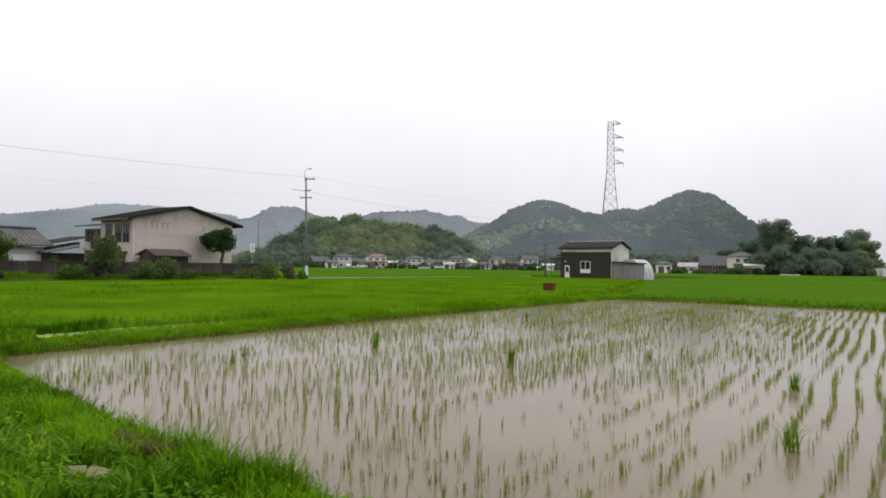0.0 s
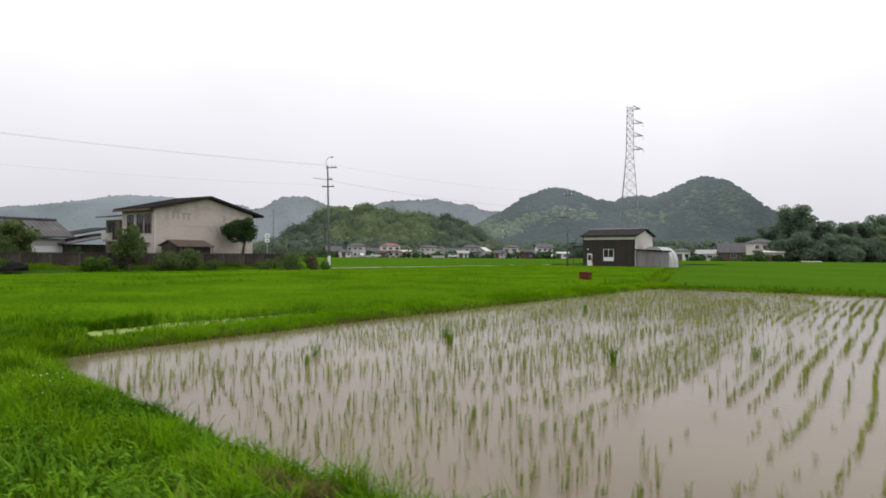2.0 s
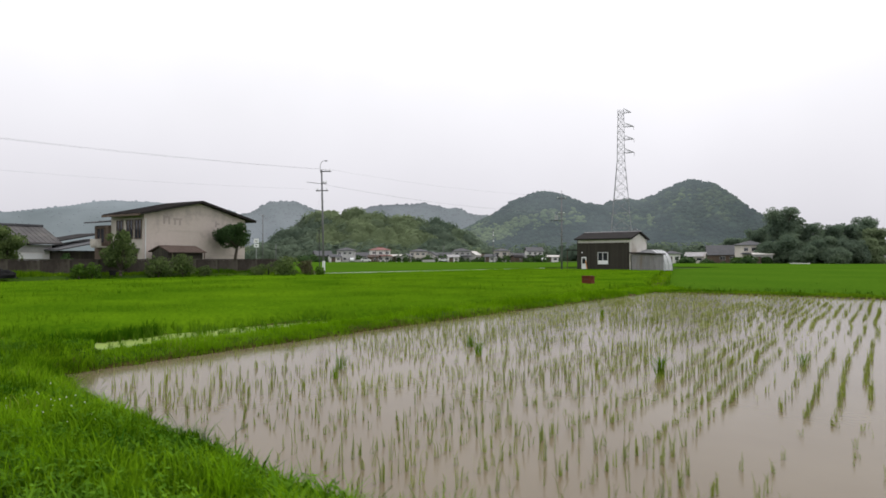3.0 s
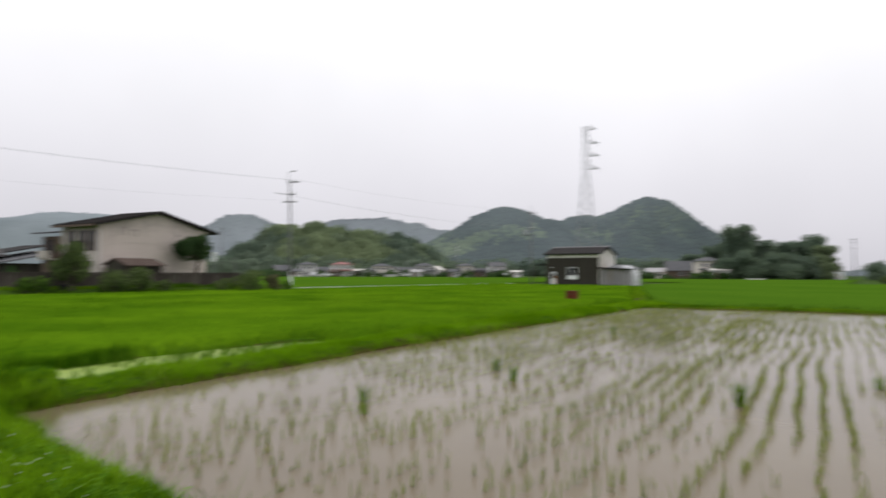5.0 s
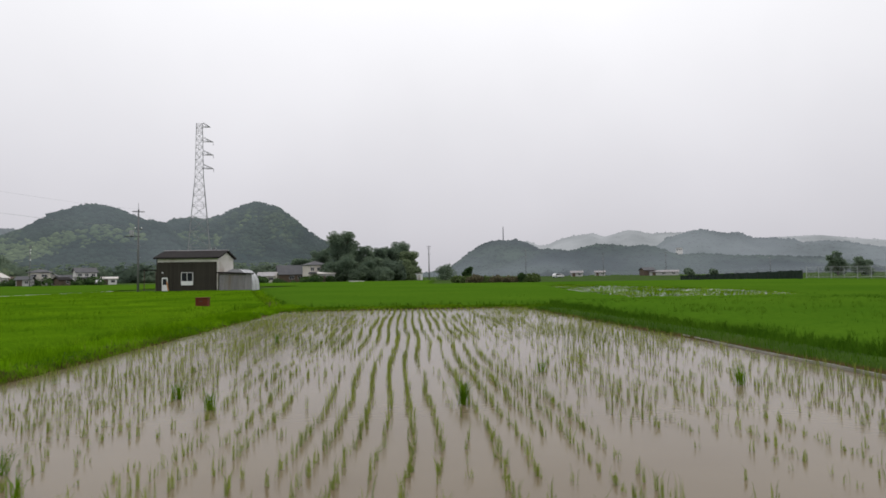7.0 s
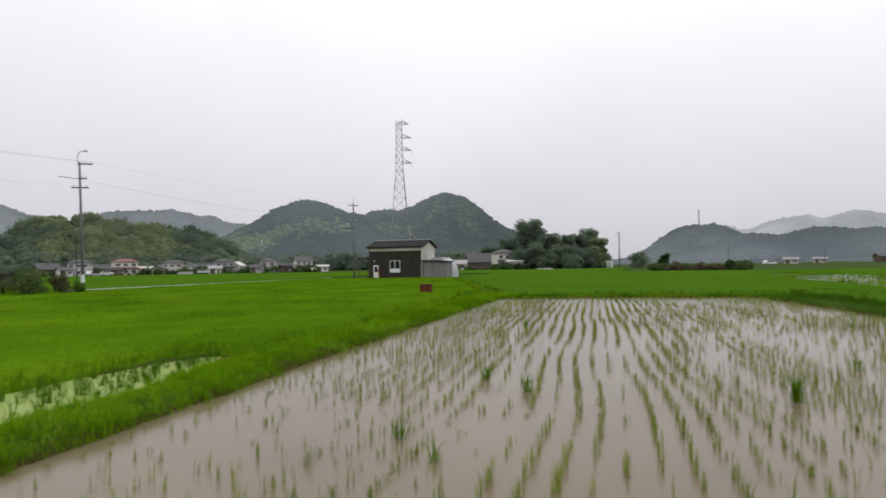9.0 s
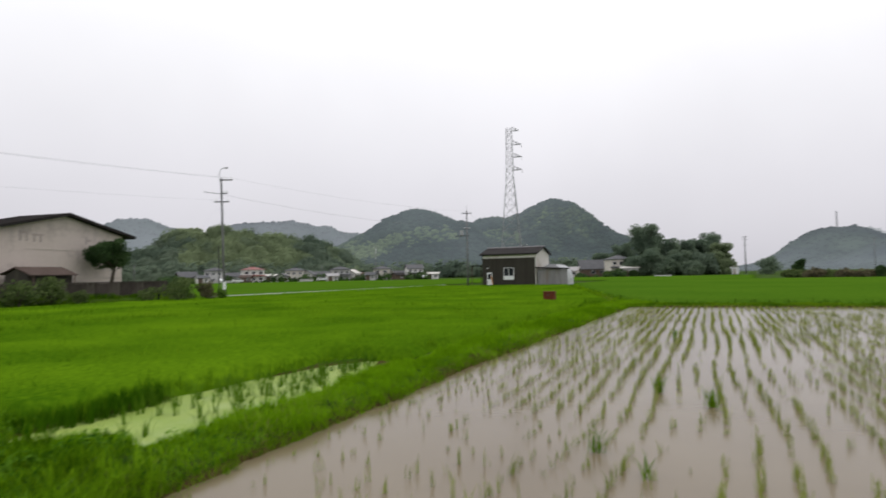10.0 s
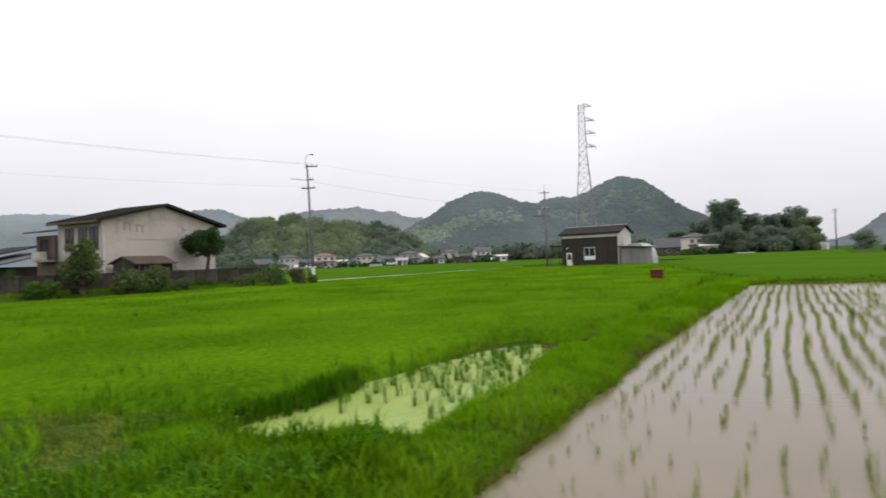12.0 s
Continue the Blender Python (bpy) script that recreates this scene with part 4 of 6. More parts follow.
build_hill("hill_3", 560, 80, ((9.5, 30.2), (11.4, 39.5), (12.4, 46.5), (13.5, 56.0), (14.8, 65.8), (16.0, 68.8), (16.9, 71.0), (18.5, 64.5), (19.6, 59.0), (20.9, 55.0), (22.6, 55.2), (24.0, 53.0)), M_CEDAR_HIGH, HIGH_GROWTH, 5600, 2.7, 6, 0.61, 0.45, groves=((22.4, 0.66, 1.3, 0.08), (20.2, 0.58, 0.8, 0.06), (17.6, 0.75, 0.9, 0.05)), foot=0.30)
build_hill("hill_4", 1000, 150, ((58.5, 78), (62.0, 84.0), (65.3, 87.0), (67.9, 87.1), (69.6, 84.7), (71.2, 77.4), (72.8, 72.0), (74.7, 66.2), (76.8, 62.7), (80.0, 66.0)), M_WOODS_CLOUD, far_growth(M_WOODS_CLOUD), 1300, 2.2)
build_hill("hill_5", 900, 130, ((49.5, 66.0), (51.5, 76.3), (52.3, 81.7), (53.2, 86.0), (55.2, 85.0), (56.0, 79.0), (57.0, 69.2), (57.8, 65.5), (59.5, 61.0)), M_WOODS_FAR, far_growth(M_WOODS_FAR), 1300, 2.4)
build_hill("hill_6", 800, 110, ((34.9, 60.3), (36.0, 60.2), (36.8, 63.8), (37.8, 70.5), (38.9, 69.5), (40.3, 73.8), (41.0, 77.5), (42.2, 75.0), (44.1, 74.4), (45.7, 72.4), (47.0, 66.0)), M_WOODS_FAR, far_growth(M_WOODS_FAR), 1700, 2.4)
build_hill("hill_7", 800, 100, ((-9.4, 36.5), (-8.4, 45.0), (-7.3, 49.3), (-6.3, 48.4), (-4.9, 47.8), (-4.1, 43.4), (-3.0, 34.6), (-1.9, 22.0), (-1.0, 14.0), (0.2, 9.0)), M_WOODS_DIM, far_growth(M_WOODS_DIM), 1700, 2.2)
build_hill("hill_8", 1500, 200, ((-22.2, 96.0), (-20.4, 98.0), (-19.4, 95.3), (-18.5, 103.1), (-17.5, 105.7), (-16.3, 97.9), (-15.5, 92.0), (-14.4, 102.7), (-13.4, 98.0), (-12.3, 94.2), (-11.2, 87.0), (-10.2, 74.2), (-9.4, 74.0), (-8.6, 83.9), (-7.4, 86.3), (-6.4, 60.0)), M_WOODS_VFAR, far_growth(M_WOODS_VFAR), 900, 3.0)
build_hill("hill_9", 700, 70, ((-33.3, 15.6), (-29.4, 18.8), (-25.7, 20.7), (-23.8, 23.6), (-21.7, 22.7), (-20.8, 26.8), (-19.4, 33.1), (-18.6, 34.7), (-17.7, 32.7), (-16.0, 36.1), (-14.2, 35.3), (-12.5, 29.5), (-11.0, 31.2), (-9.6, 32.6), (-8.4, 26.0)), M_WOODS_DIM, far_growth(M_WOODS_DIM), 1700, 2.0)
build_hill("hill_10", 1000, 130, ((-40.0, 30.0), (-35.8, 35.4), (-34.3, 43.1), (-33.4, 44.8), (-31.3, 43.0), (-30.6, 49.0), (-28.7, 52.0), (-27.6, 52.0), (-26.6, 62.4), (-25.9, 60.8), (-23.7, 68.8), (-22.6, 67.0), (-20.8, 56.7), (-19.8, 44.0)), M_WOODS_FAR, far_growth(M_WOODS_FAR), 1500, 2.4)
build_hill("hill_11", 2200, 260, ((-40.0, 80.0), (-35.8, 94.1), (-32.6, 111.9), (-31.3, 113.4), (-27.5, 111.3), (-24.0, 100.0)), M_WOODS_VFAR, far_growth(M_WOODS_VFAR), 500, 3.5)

# ---------------------------------------------------------------- trees and shrubs


def leaf_mass(lobes, n, size, seed, loose=1.15):
    """Leaf sprays on the shells of several lobes, with gaps between them."""
    r = np.random.default_rng(seed)
    weight = np.array([l[3] ** 2 for l in lobes])
    pick = r.choice(len(lobes), n, p=weight / weight.sum())
    c = np.array([l[:3] for l in lobes])[pick]
    rad = np.array([l[3] for l in lobes])[pick]
    d = r.normal(size=(n, 3))
    d /= np.linalg.norm(d, axis=1)[:, None]
    d[:, 2] *= 0.75
    p = c + d * (rad * np.cbrt(r.uniform(0.25, loose, n)))[:, None]
    a = r.normal(size=(n, 3))
    a /= np.linalg.norm(a, axis=1)[:, None]
    b = np.cross(a, r.normal(size=(n, 3)))
    b /= np.linalg.norm(b, axis=1)[:, None]
    s = size * r.uniform(0.6, 1.4, (n, 1))
    v = np.stack([p - a * s, p - b * s * 0.5, p + a * s, p + b * s * 0.5], 1).reshape(-1, 3)
    k = (np.arange(n) * 4)[:, None]
    return v, np.concatenate([k + [0, 1, 2], k + [0, 2, 3]])


def tree(x, y, z, h, crown, low, n, size, leaves, label, seed, lobes=9, name="tree", group="", squash=1.0, core=1.0, lobe=1.0, loose=1.15):
    """A tapered, forking trunk and a lobed crown of many leaf sprays."""
    r = np.random.default_rng(seed)
    ob = thing(name, pose(x, y, z), label, "tree" if h > 2.6 else "shrub", group)
    mid, half = (h + low) / 2, (h - low) / 2
    ls = []
    for k in range(lobes):
        u = 0.10 + 0.80 * (k + r.uniform(0.2, 0.8)) / lobes
        az, q = r.uniform(0, 2 * math.pi), r.uniform(0.35, 0.85)
        wide = crown * 0.72 * math.sqrt(max(0.0, 1 - (1.7 * u - 0.75) ** 2)) * q
        ls.append((math.cos(az) * wide, math.sin(az) * wide, low + (h - low) * u * squash, lobe * crown * r.uniform(0.34, 0.5) * (1.1 - 0.4 * u)))
    ls.append((0, 0, mid, crown * 0.55 * min(1.0, lobe + 0.1)))
    top = max(l[2] + 0.75 * l[3] for l in ls)
    ls = [(a, b, c * h / top, q) for a, b, c, q in ls]
    bm = bmesh.new()
    tr = 0.028 * h + 0.02
    fork = Vector((r.normal(0, 0.03 * h), r.normal(0, 0.03 * h), max(low * 0.9, 0.12 * h)))
    tube(bm, (0, 0, -0.15), fork * 0.5, tr * 1.25, tr * 0.95, 9)
    tube(bm, fork * 0.5, fork, tr * 0.95, tr * 0.8, 9)
    for l in ls:
        goal = Vector(l[:3])
        knee = fork.lerp(goal, 0.5) + Vector((r.normal(0, 0.05 * h), r.normal(0, 0.05 * h), 0.04 * h))
        tube(bm, fork, knee, tr * 0.5, tr * 0.32, 6)
        tube(bm, knee, goal, tr * 0.32, tr * 0.1, 6)
    part("trunk", bm, M_BARK, ob, smooth=True)
    lumps = np.array(ls)
    v, t = join_sets([leaf_mass(ls, n, size, seed + 1, loose), scatter([crown_shape(0, seed + k) for k in range(2)], lumps[:, :3], np.column_stack([lumps[:, 3] * core, lumps[:, 3] * core * 0.8]), seed)])
    cr = new("crown", mesh_np("crown", v, t, leaves))
    cr.parent = ob
    return ob


def at_bearing(bearing, d, ox=0.3, oy=0.8):
    """A place by its bearing to the left of +y and its distance from the field's near bank."""
    return ox - math.sin(radians(bearing)) * d, oy + math.cos(radians(bearing)) * d


# garden trees by the large house
tree(-53.6, 34.7, 0.4, 5.2, 2.75, 2.9, 9000, 0.10, M_LEAF, "dark green broad-crowned garden tree before a plastered gable", 801, 26, core=0.36, lobe=0.60, loose=1.8)
tree(-46.9, 20.7, 0.5, 3.7, 1.5, 0.5, 3000, 0.12, M_LEAF_OLIVE, "bushy grey-green young tree before the boundary wall", 802, 18, core=0.2)
tree(-46.2, 23.4, 0.4, 1.7, 1.4, 0.1, 1300, 0.10, M_LEAF_OLIVE, "loose olive green shrub before the boundary wall", 803, 16, name="shrub", core=0.1)
tree(-46.1, 25.4, 0.4, 1.9, 1.4, 0.2, 1500, 0.10, M_LEAF_OLIVE, "loose olive green shrub before the boundary wall", 804, 14, name="shrub", core=0.1)
tree(-43.9, 34.0, 0.25, 1.9, 1.7, 0.0, 2400, 0.09, M_LEAF_OLIVE, "tangled olive green shrub at the wall's end", 805, 10, name="shrub", core=0.25)
tree(-43.0, 36.0, 0.25, 1.5, 1.0, 0.1, 1300, 0.08, M_LEAF_BROWN, "reddish green shrub beside a utility pole", 806, 8, name="shrub", core=0.5)
tree(-42.6, 37.2, 0.25, 0.9, 0.7, 0.05, 700, 0.07, M_LEAF_BRIGHT, "small bright shrub beside a utility pole", 807, 5, name="shrub")
tree(-55.5, 14.9, 0.4, 4.2, 2.3, 0.7, 3600, 0.12, M_LEAF_OLIVE, "clipped round olive green garden tree", 808, 12)
tree(-50.0, 8.5, 0.4, 6.2, 2.2, 2.0, 2600, 0.14, M_LEAF_HAZED, "tall dark garden tree behind the wall", 809, 9)
tree(-52.5, 19.0, 0.35, 2.0, 1.0, 0.2, 1000, 0.09, M_LEAF, "small dark shrub in the yard", 810, 5, name="shrub")
tree(-46.6, 17.6, 0.45, 1.1, 0.8, 0.05, 700, 0.07, M_LEAF_BRIGHT, "low weedy shrub at the wall foot", 811, 5, name="shrub")

for k, (x, y, h, c) in enumerate(((-46.0, 27.4, 0.9, 0.8), (-46.6, 18.5, 1.2, 0.9), (-45.2, 32.4, 1.0, 1.0), (-47.2, 12.0, 1.1, 1.0))):
    tree(x, y, 0.4, h, c, 0.0, 700, 0.09, (M_LEAF_OLIVE, M_LEAF_BRIGHT)[k % 2], "untidy weedy shrub growing along the wall foot", 890 + k, 7, name="shrub", group="shrubs along the wall", core=0.15)

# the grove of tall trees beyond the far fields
for k, (b, d, h, c, low, lf) in enumerate([(9.15, 214, 17.4, 6.8, 6.5, M_LEAF_HAZED), (11.2, 224, 11.5, 5.5, 1.0, M_LEAF_HAZED), (7.4, 214, 12.2, 5.6, 1.0, M_LEAF_HAZED), (5.7, 222, 12.0, 5.5, 1.0, M_LEAF_HAZED),
                                           (3.9, 246, 15.6, 6.4, 2.0, M_LEAF_HAZED), (4.8, 226, 12.4, 5.0, 1.0, M_LEAF_HAZED), (3.0, 224, 10.6, 5.2, 0.6, M_BAMBOO), (8.9, 205, 9.0, 5.5, 0.6, M_LEAF_HAZED),
                                           (6.5, 206, 8.0, 5.5, 0.4, M_LEAF_HAZED), (4.6, 208, 7.0, 5.5, 0.4, M_CEDAR), (12.9, 232, 8.5, 5.0, 0.5, M_LEAF_HAZED), (10.2, 206, 6.5, 4.5, 0.2, M_LEAF_HAZED), (3.4, 214, 7.2, 4.3, 0.2, M_BAMBOO), (7.6, 202, 5.0, 4.5, 0.2, M_LEAF_HAZED), (5.4, 202, 4.5, 4.5, 0.2, M_LEAF_HAZED)]):
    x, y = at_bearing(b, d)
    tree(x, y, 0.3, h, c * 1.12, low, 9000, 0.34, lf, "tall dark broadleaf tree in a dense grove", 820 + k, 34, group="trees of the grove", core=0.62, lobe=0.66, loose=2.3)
for k, (b, d, h, c, lf) in enumerate([(-0.5, 190, 5.4, 4.4, M_LEAF_HAZED), (-2.6, 175, 4.2, 2.2, M_LEAF), (-1.6, 130, 1.5, 2.2, M_LEAF_OLIVE), (-8.6, 118, 1.8, 2.0, M_LEAF_OLIVE), (-7.6, 120, 1.9, 1.8, M_LEAF),
                                      (-6.4, 120, 1.2, 2.2, M_LEAF_BROWN), (-5.2, 121, 1.5, 2.4, M_LEAF_BROWN), (-4.1, 123, 1.2, 2.4, M_LEAF_OLIVE), (-3.2, 122, 1.7, 2.4, M_LEAF_BROWN), (-2.4, 126, 1.4, 2.0, M_LEAF_OLIVE),
                                      (10.4, 198, 2.2, 2.2, M_LEAF), (16.5, 210, 2.4, 2.4, M_LEAF), (20.2, 150, 3.0, 2.4, M_LEAF), (12.6, 196, 2.0, 2.0, M_LEAF_BRIGHT)]):
    x, y = at_bearing(b, d)
    tree(x, y, 0.2, h, c, 0.1, 2600 if d > 150 else 900, 0.24, lf, "overgrown shrub on a field bank", 850 + k, 8, name="shrub", group="shrubs on the field banks", squash=0.8, core=0.6)
for k, (b, d, h, c) in enumerate([(-33.4, 190, 6.5, 3.6), (-35.0, 195, 5.0, 3.0), (-22.4, 210, 2.8, 2.2), (-24.4, 215, 2.4, 2.0)]):
    x, y = at_bearing(b, d)
    tree(x, y, 0.3, h, c, 0.5, 900, 0.4, M_LEAF_HAZED, "dark clipped tree beyond the net fence", 870 + k, 8)


def hedge_run(b0, b1, d, h, n, seed, material, label):
    """A low unbroken run of garden greenery between the fields and the houses."""
    r = np.random.default_rng(seed)
    b = np.radians(r.uniform(b0, b1, n))
    dd = d + r.normal(0, 5, n)
    s = h * r.choice([0.45, 0.7, 1.0, 1.5], n, p=[0.35, 0.35, 0.2, 0.1]) * r.uniform(0.85, 1.15, n)
    pl = np.column_stack([-np.sin(b) * dd, np.cos(b) * dd, 0.25 + 0.4 * s])
    v, t = scatter([crown_shape(70, seed + k, 0.55, 0.8) for k in range(3)], pl, np.column_stack([s * 1.2, s]), seed)
    ob = new("garden_hedge", mesh_np("garden_hedge", v, t, material))
    return tagged(ob, label, "hedge", kind="stuff")


hedge_run(29, 53, 247, 1.5, 420, 881, M_LEAF, "garden shrubs and hedges before the village houses")
hedge_run(11, 21, 196, 1.3, 70, 882, M_LEAF, "garden shrubs before the roadside houses")
# this belt's leaves carry the same painted haze glow
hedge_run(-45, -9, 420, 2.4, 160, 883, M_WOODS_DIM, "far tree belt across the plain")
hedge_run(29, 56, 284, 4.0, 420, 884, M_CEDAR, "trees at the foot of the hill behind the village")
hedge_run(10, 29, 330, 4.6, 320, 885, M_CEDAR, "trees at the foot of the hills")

# ---------------------------------------------------------------- houses


def gable_roof(parent, w, d, eave, rise, over, thick, material, name="roof", along="x"):
    """Two thick slopes; the ridge runs along x or y."""
    bm = bmesh.new()
    half = (d if along == "x" else w) / 2
    run = half + over
    drop = rise * over / half
    sec = [(-run, eave - drop), (0, eave + rise), (run, eave - drop), (run, eave - drop + thick), (0, eave + rise + thick), (-run, eave - drop + thick)]
    ends = (-(w if along == "x" else d) / 2 - over, (w if along == "x" else d) / 2 + over)
    prism(bm, sec, *ends)
    if along == "x":
        bmesh.ops.rotate(bm, verts=bm.verts, matrix=Matrix.Rotation(radians(90), 3, "Z"))
    return part(name, bm, material, parent)


def hip_roof(parent, w, d, eave, rise, over, material, name="roof"):
    bm = bmesh.new()
    a, b = w / 2 + over, d / 2 + over
    rl = max(w - d, 0.4) / 2
    lo = [bm.verts.new(c) for c in ((-a, -b, eave), (a, -b, eave), (a, b, eave), (-a, b, eave))]
    hi = [bm.verts.new((x, y, eave + 0.12)) for x, y in ((-a, -b), (a, -b), (a, b), (-a, b))]
    r0, r1 = bm.verts.new((-rl, 0, eave + rise)), bm.verts.new((rl, 0, eave + rise))
    bm.faces.new(lo[::-1])
    for i in range(4):
        bm.faces.new((lo[i], lo[(i + 1) % 4], hi[(i + 1) % 4], hi[i]))
    bm.faces.new((hi[0], hi[1], r1, r0))
    bm.faces.new((hi[1], hi[2], r1))
    bm.faces.new((hi[2], hi[3], r0, r1))
    bm.faces.new((hi[3], hi[0], r0))
    ob = part(name, bm, material, parent)
    part("ridge_cap", tubes([((-rl, 0, eave + rise), (rl, 0, eave + rise), 0.14)]), material, ob)
    return ob


def window(parent, x, z, w, h, y, frame_mat=None, name="window", m=None):
    """A framed window standing proud of a wall that faces -y, with its pane and middle bar."""
    bm = bmesh.new()
    t = 0.07
    for a in ((x - w / 2, z, x + w / 2, z + t), (x - w / 2, z + h - t, x + w / 2, z + h), (x - w / 2, z, x - w / 2 + t, z + h), (x + w / 2 - t, z, x + w / 2, z + h), (x - t / 2, z, x + t / 2, z + h)):
        box(bm, a[0], y - 0.06, a[1], a[2], y + 0.02, a[3])
    ob = part(name, bm, frame_mat or M_FRAME, parent)
    p = part("pane", boxed(x - w / 2 + 0.03, y - 0.025, z + 0.03, x + w / 2 - 0.03, y + 0.015, z + h - 0.03), M_GLASS, ob)
    if m is not None:
        ob.matrix_local = m
    return ob


def house(x, y, yaw, w, d, h, rise, wall, roofing, label, hip=True, storeys=2, group="village houses", z=0.4, wins=3, skirt=True):
    """A plain rural house: walls, tiled roof, a skirt roof between storeys, windows on the front and one end, a door."""
    ob = thing("house", pose(x, y, z, rz=yaw), label, "house", group)
    part("wall", boxed(-w / 2, -d / 2, -0.4, w / 2, d / 2, h, 0.02), wall, ob)
    if hip:
        hip_roof(ob, w, d, h, rise, 0.55, roofing)
    else:
        gable_roof(ob, w, d, h, rise, 0.5, 0.14, roofing)
        for s in (-1, 1):
            bm = bmesh.new()
            a = [bm.verts.new((s * (w / 2 - 0.02 + q), yy, zz)) for q in (0, -0.2) for yy, zz in ((-d / 2 + 0.05, h - 0.05), (d / 2 - 0.05, h - 0.05), (0, h + rise - 0.08))]
            for f in ((0, 1, 2), (5, 4, 3), (0, 3, 4, 1), (1, 4, 5, 2), (2, 5, 3, 0)):
                bm.faces.new([a[i] for i in f])
            part("gable", bm, wall, ob)
    floor_h = h / storeys
    for s in range(storeys):
        for k in range(wins):
            xx = -w / 2 + w * (k + 0.5) / wins
            if s == 0 and k == 0:
                continue
            window(ob, xx, s * floor_h + floor_h * 0.32, min(1.7, w / wins * 0.55), floor_h * 0.42, -d / 2)
        for yy in (-d / 5, d / 5):
            window(ob, yy, s * floor_h + floor_h * 0.35, 1.1, floor_h * 0.36, -w / 2, m=pose(0, 0, 0, 0, 0, 90))
    part("door", boxed(-w / 2 + w / wins * 0.5 - 0.8, -d / 2 - 0.05, -0.3, -w / 2 + w / wins * 0.5 + 0.8, -d / 2 + 0.03, 1.95, 0.01), M_WOOD, ob)
    if storeys > 1 and skirt:
        bm = bmesh.new()
        e = floor_h * 0.98
        lo = [bm.verts.new(c) for c in ((-w / 2 - 0.8, -d / 2 - 1.0, e), (w / 2 + 0.8, -d / 2 - 1.0, e), (w / 2 + 0.02, -d / 2 + 0.02, e + 0.42), (-w / 2 - 0.02, -d / 2 + 0.02, e + 0.42))]
        hi = [bm.verts.new(q.co + Vector((0, 0, 0.12))) for q in lo]
        bm.faces.new(lo[::-1])
        bm.faces.new(hi)
        for i in range(4):
            bm.faces.new((lo[i], lo[(i + 1) % 4], hi[(i + 1) % 4], hi[i]))
        part("skirt_roof", bm, roofing, ob)
    return ob


def facing(x, y, turn=0):
    """The yaw that turns a house's front to the paddy, and a further turn."""
    return math.degrees(math.atan2(y, x)) - 90 + turn


# bearing, distance, width, depth, wall height, rise, wall, roof, hip, storeys, turn, label
WEST_HOUSES = (
    (50.9, 262, 8.5, 7, 3.0, 2.2, M_WOOD, M_TILE, False, 1, 15, "old timber house with a weathered grey tiled roof"),
    (48.7, 246, 8.0, 7, 5.2, 1.5, M_GREYWALL, M_TILE, True, 2, -12, "two-storey grey rendered house with tiled hip roof"),
    (47.0, 256, 8.0, 6, 2.9, 1.5, M_GREYWALL, M_TILE, False, 1, 5, "low grey annex house with a tiled roof"),
    (45.6, 246, 9.6, 7, 5.4, 1.3, M_WHITE, M_TILE_RED, True, 2, 8, "two-storey white house with a red tiled roof"),
    (44.0, 250, 6.5, 5, 2.7, 0.7, M_WHITE, M_SHEET, False, 1, 8, "low white outbuilding with a flat pale roof"),
    (41.9, 250, 8.5, 7, 4.8, 1.4, M_CREAM, M_TILE, True, 2, -10, "cream house with a grey tiled hip roof"),
    (40.7, 254, 5.0, 6, 3.2, 1.6, M_WHITE, M_TILE, False, 1, 70, "small white gabled house among shrubs"),
    (39.4, 262, 9.0, 6, 2.8, 1.6, M_WOOD, M_TILE, False, 1, 0, "long low timber house with a grey tiled roof"),
    (37.9, 250, 8.5, 7, 5.0, 1.5, M_GREYWALL, M_TILE, True, 2, 10, "two-storey grey house with a tiled hip roof"),
    (36.8, 254, 5.0, 6, 3.4, 1.6, M_WHITE, M_SHEET, False, 1, 60, "white gabled house with a pale roof"),
    (35.6, 262, 6.5, 5, 2.4, 1.2, M_WOOD, M_RUSTROOF, False, 1, 0, "brown timber shed with a rusty roof"),
)
EAST_HOUSES = (
    (34.1, 248, 7.5, 6.5, 5.0, 1.4, M_CREAM, M_TILE, True, 2, -8, "two-storey cream house with a tiled hip roof"),
    (33.2, 252, 4.6, 5, 3.0, 1.4, M_WHITE, M_TILE, False, 1, 80, "small white gabled house at the field edge"),
    (32.2, 264, 6.5, 5, 2.8, 1.3, M_GREYWALL, M_TILE, False, 1, 0, "low grey house with a tiled roof"),
    (31.1, 255, 8.0, 7, 5.2, 1.7, M_WHITE, M_TILE, False, 2, 12, "two-storey white house with a grey gabled roof"),
    (29.4, 250, 6.0, 4, 2.4, 0.6, M_WHITE, M_SHEET, False, 1, 0, "low white storehouse at the field edge"),
    (49.8, 240, 5.0, 4, 2.4, 0.9, M_WHITE, M_TILE, False, 1, 20, "small white storehouse beside a garden"),
    (46.15, 239, 4.5, 4, 2.3, 0.8, M_WOOD, M_RUSTROOF, False, 1, -15, "brown timber outbuilding with a rusty roof"),
    (43.1, 240, 5.5, 4, 2.6, 1.1, M_WHITE, M_TILE, False, 1, 75, "small white gabled annex among shrubs"),
    (38.7, 239, 5.0, 4, 2.3, 0.9, M_WHITE, M_ZINC, False, 1, 12, "low white outbuilding with a metal roof"),
    (35.1, 241, 5.0, 4, 2.5, 1.0, M_GREYWALL, M_TILE, False, 1, -20, "low grey outbuilding at the field edge"),
    (32.7, 239, 4.5, 4, 2.2, 0.8, M_WOOD, M_ROOFDARK, False, 1, 30, "dark timber outbuilding at the field edge"),
)
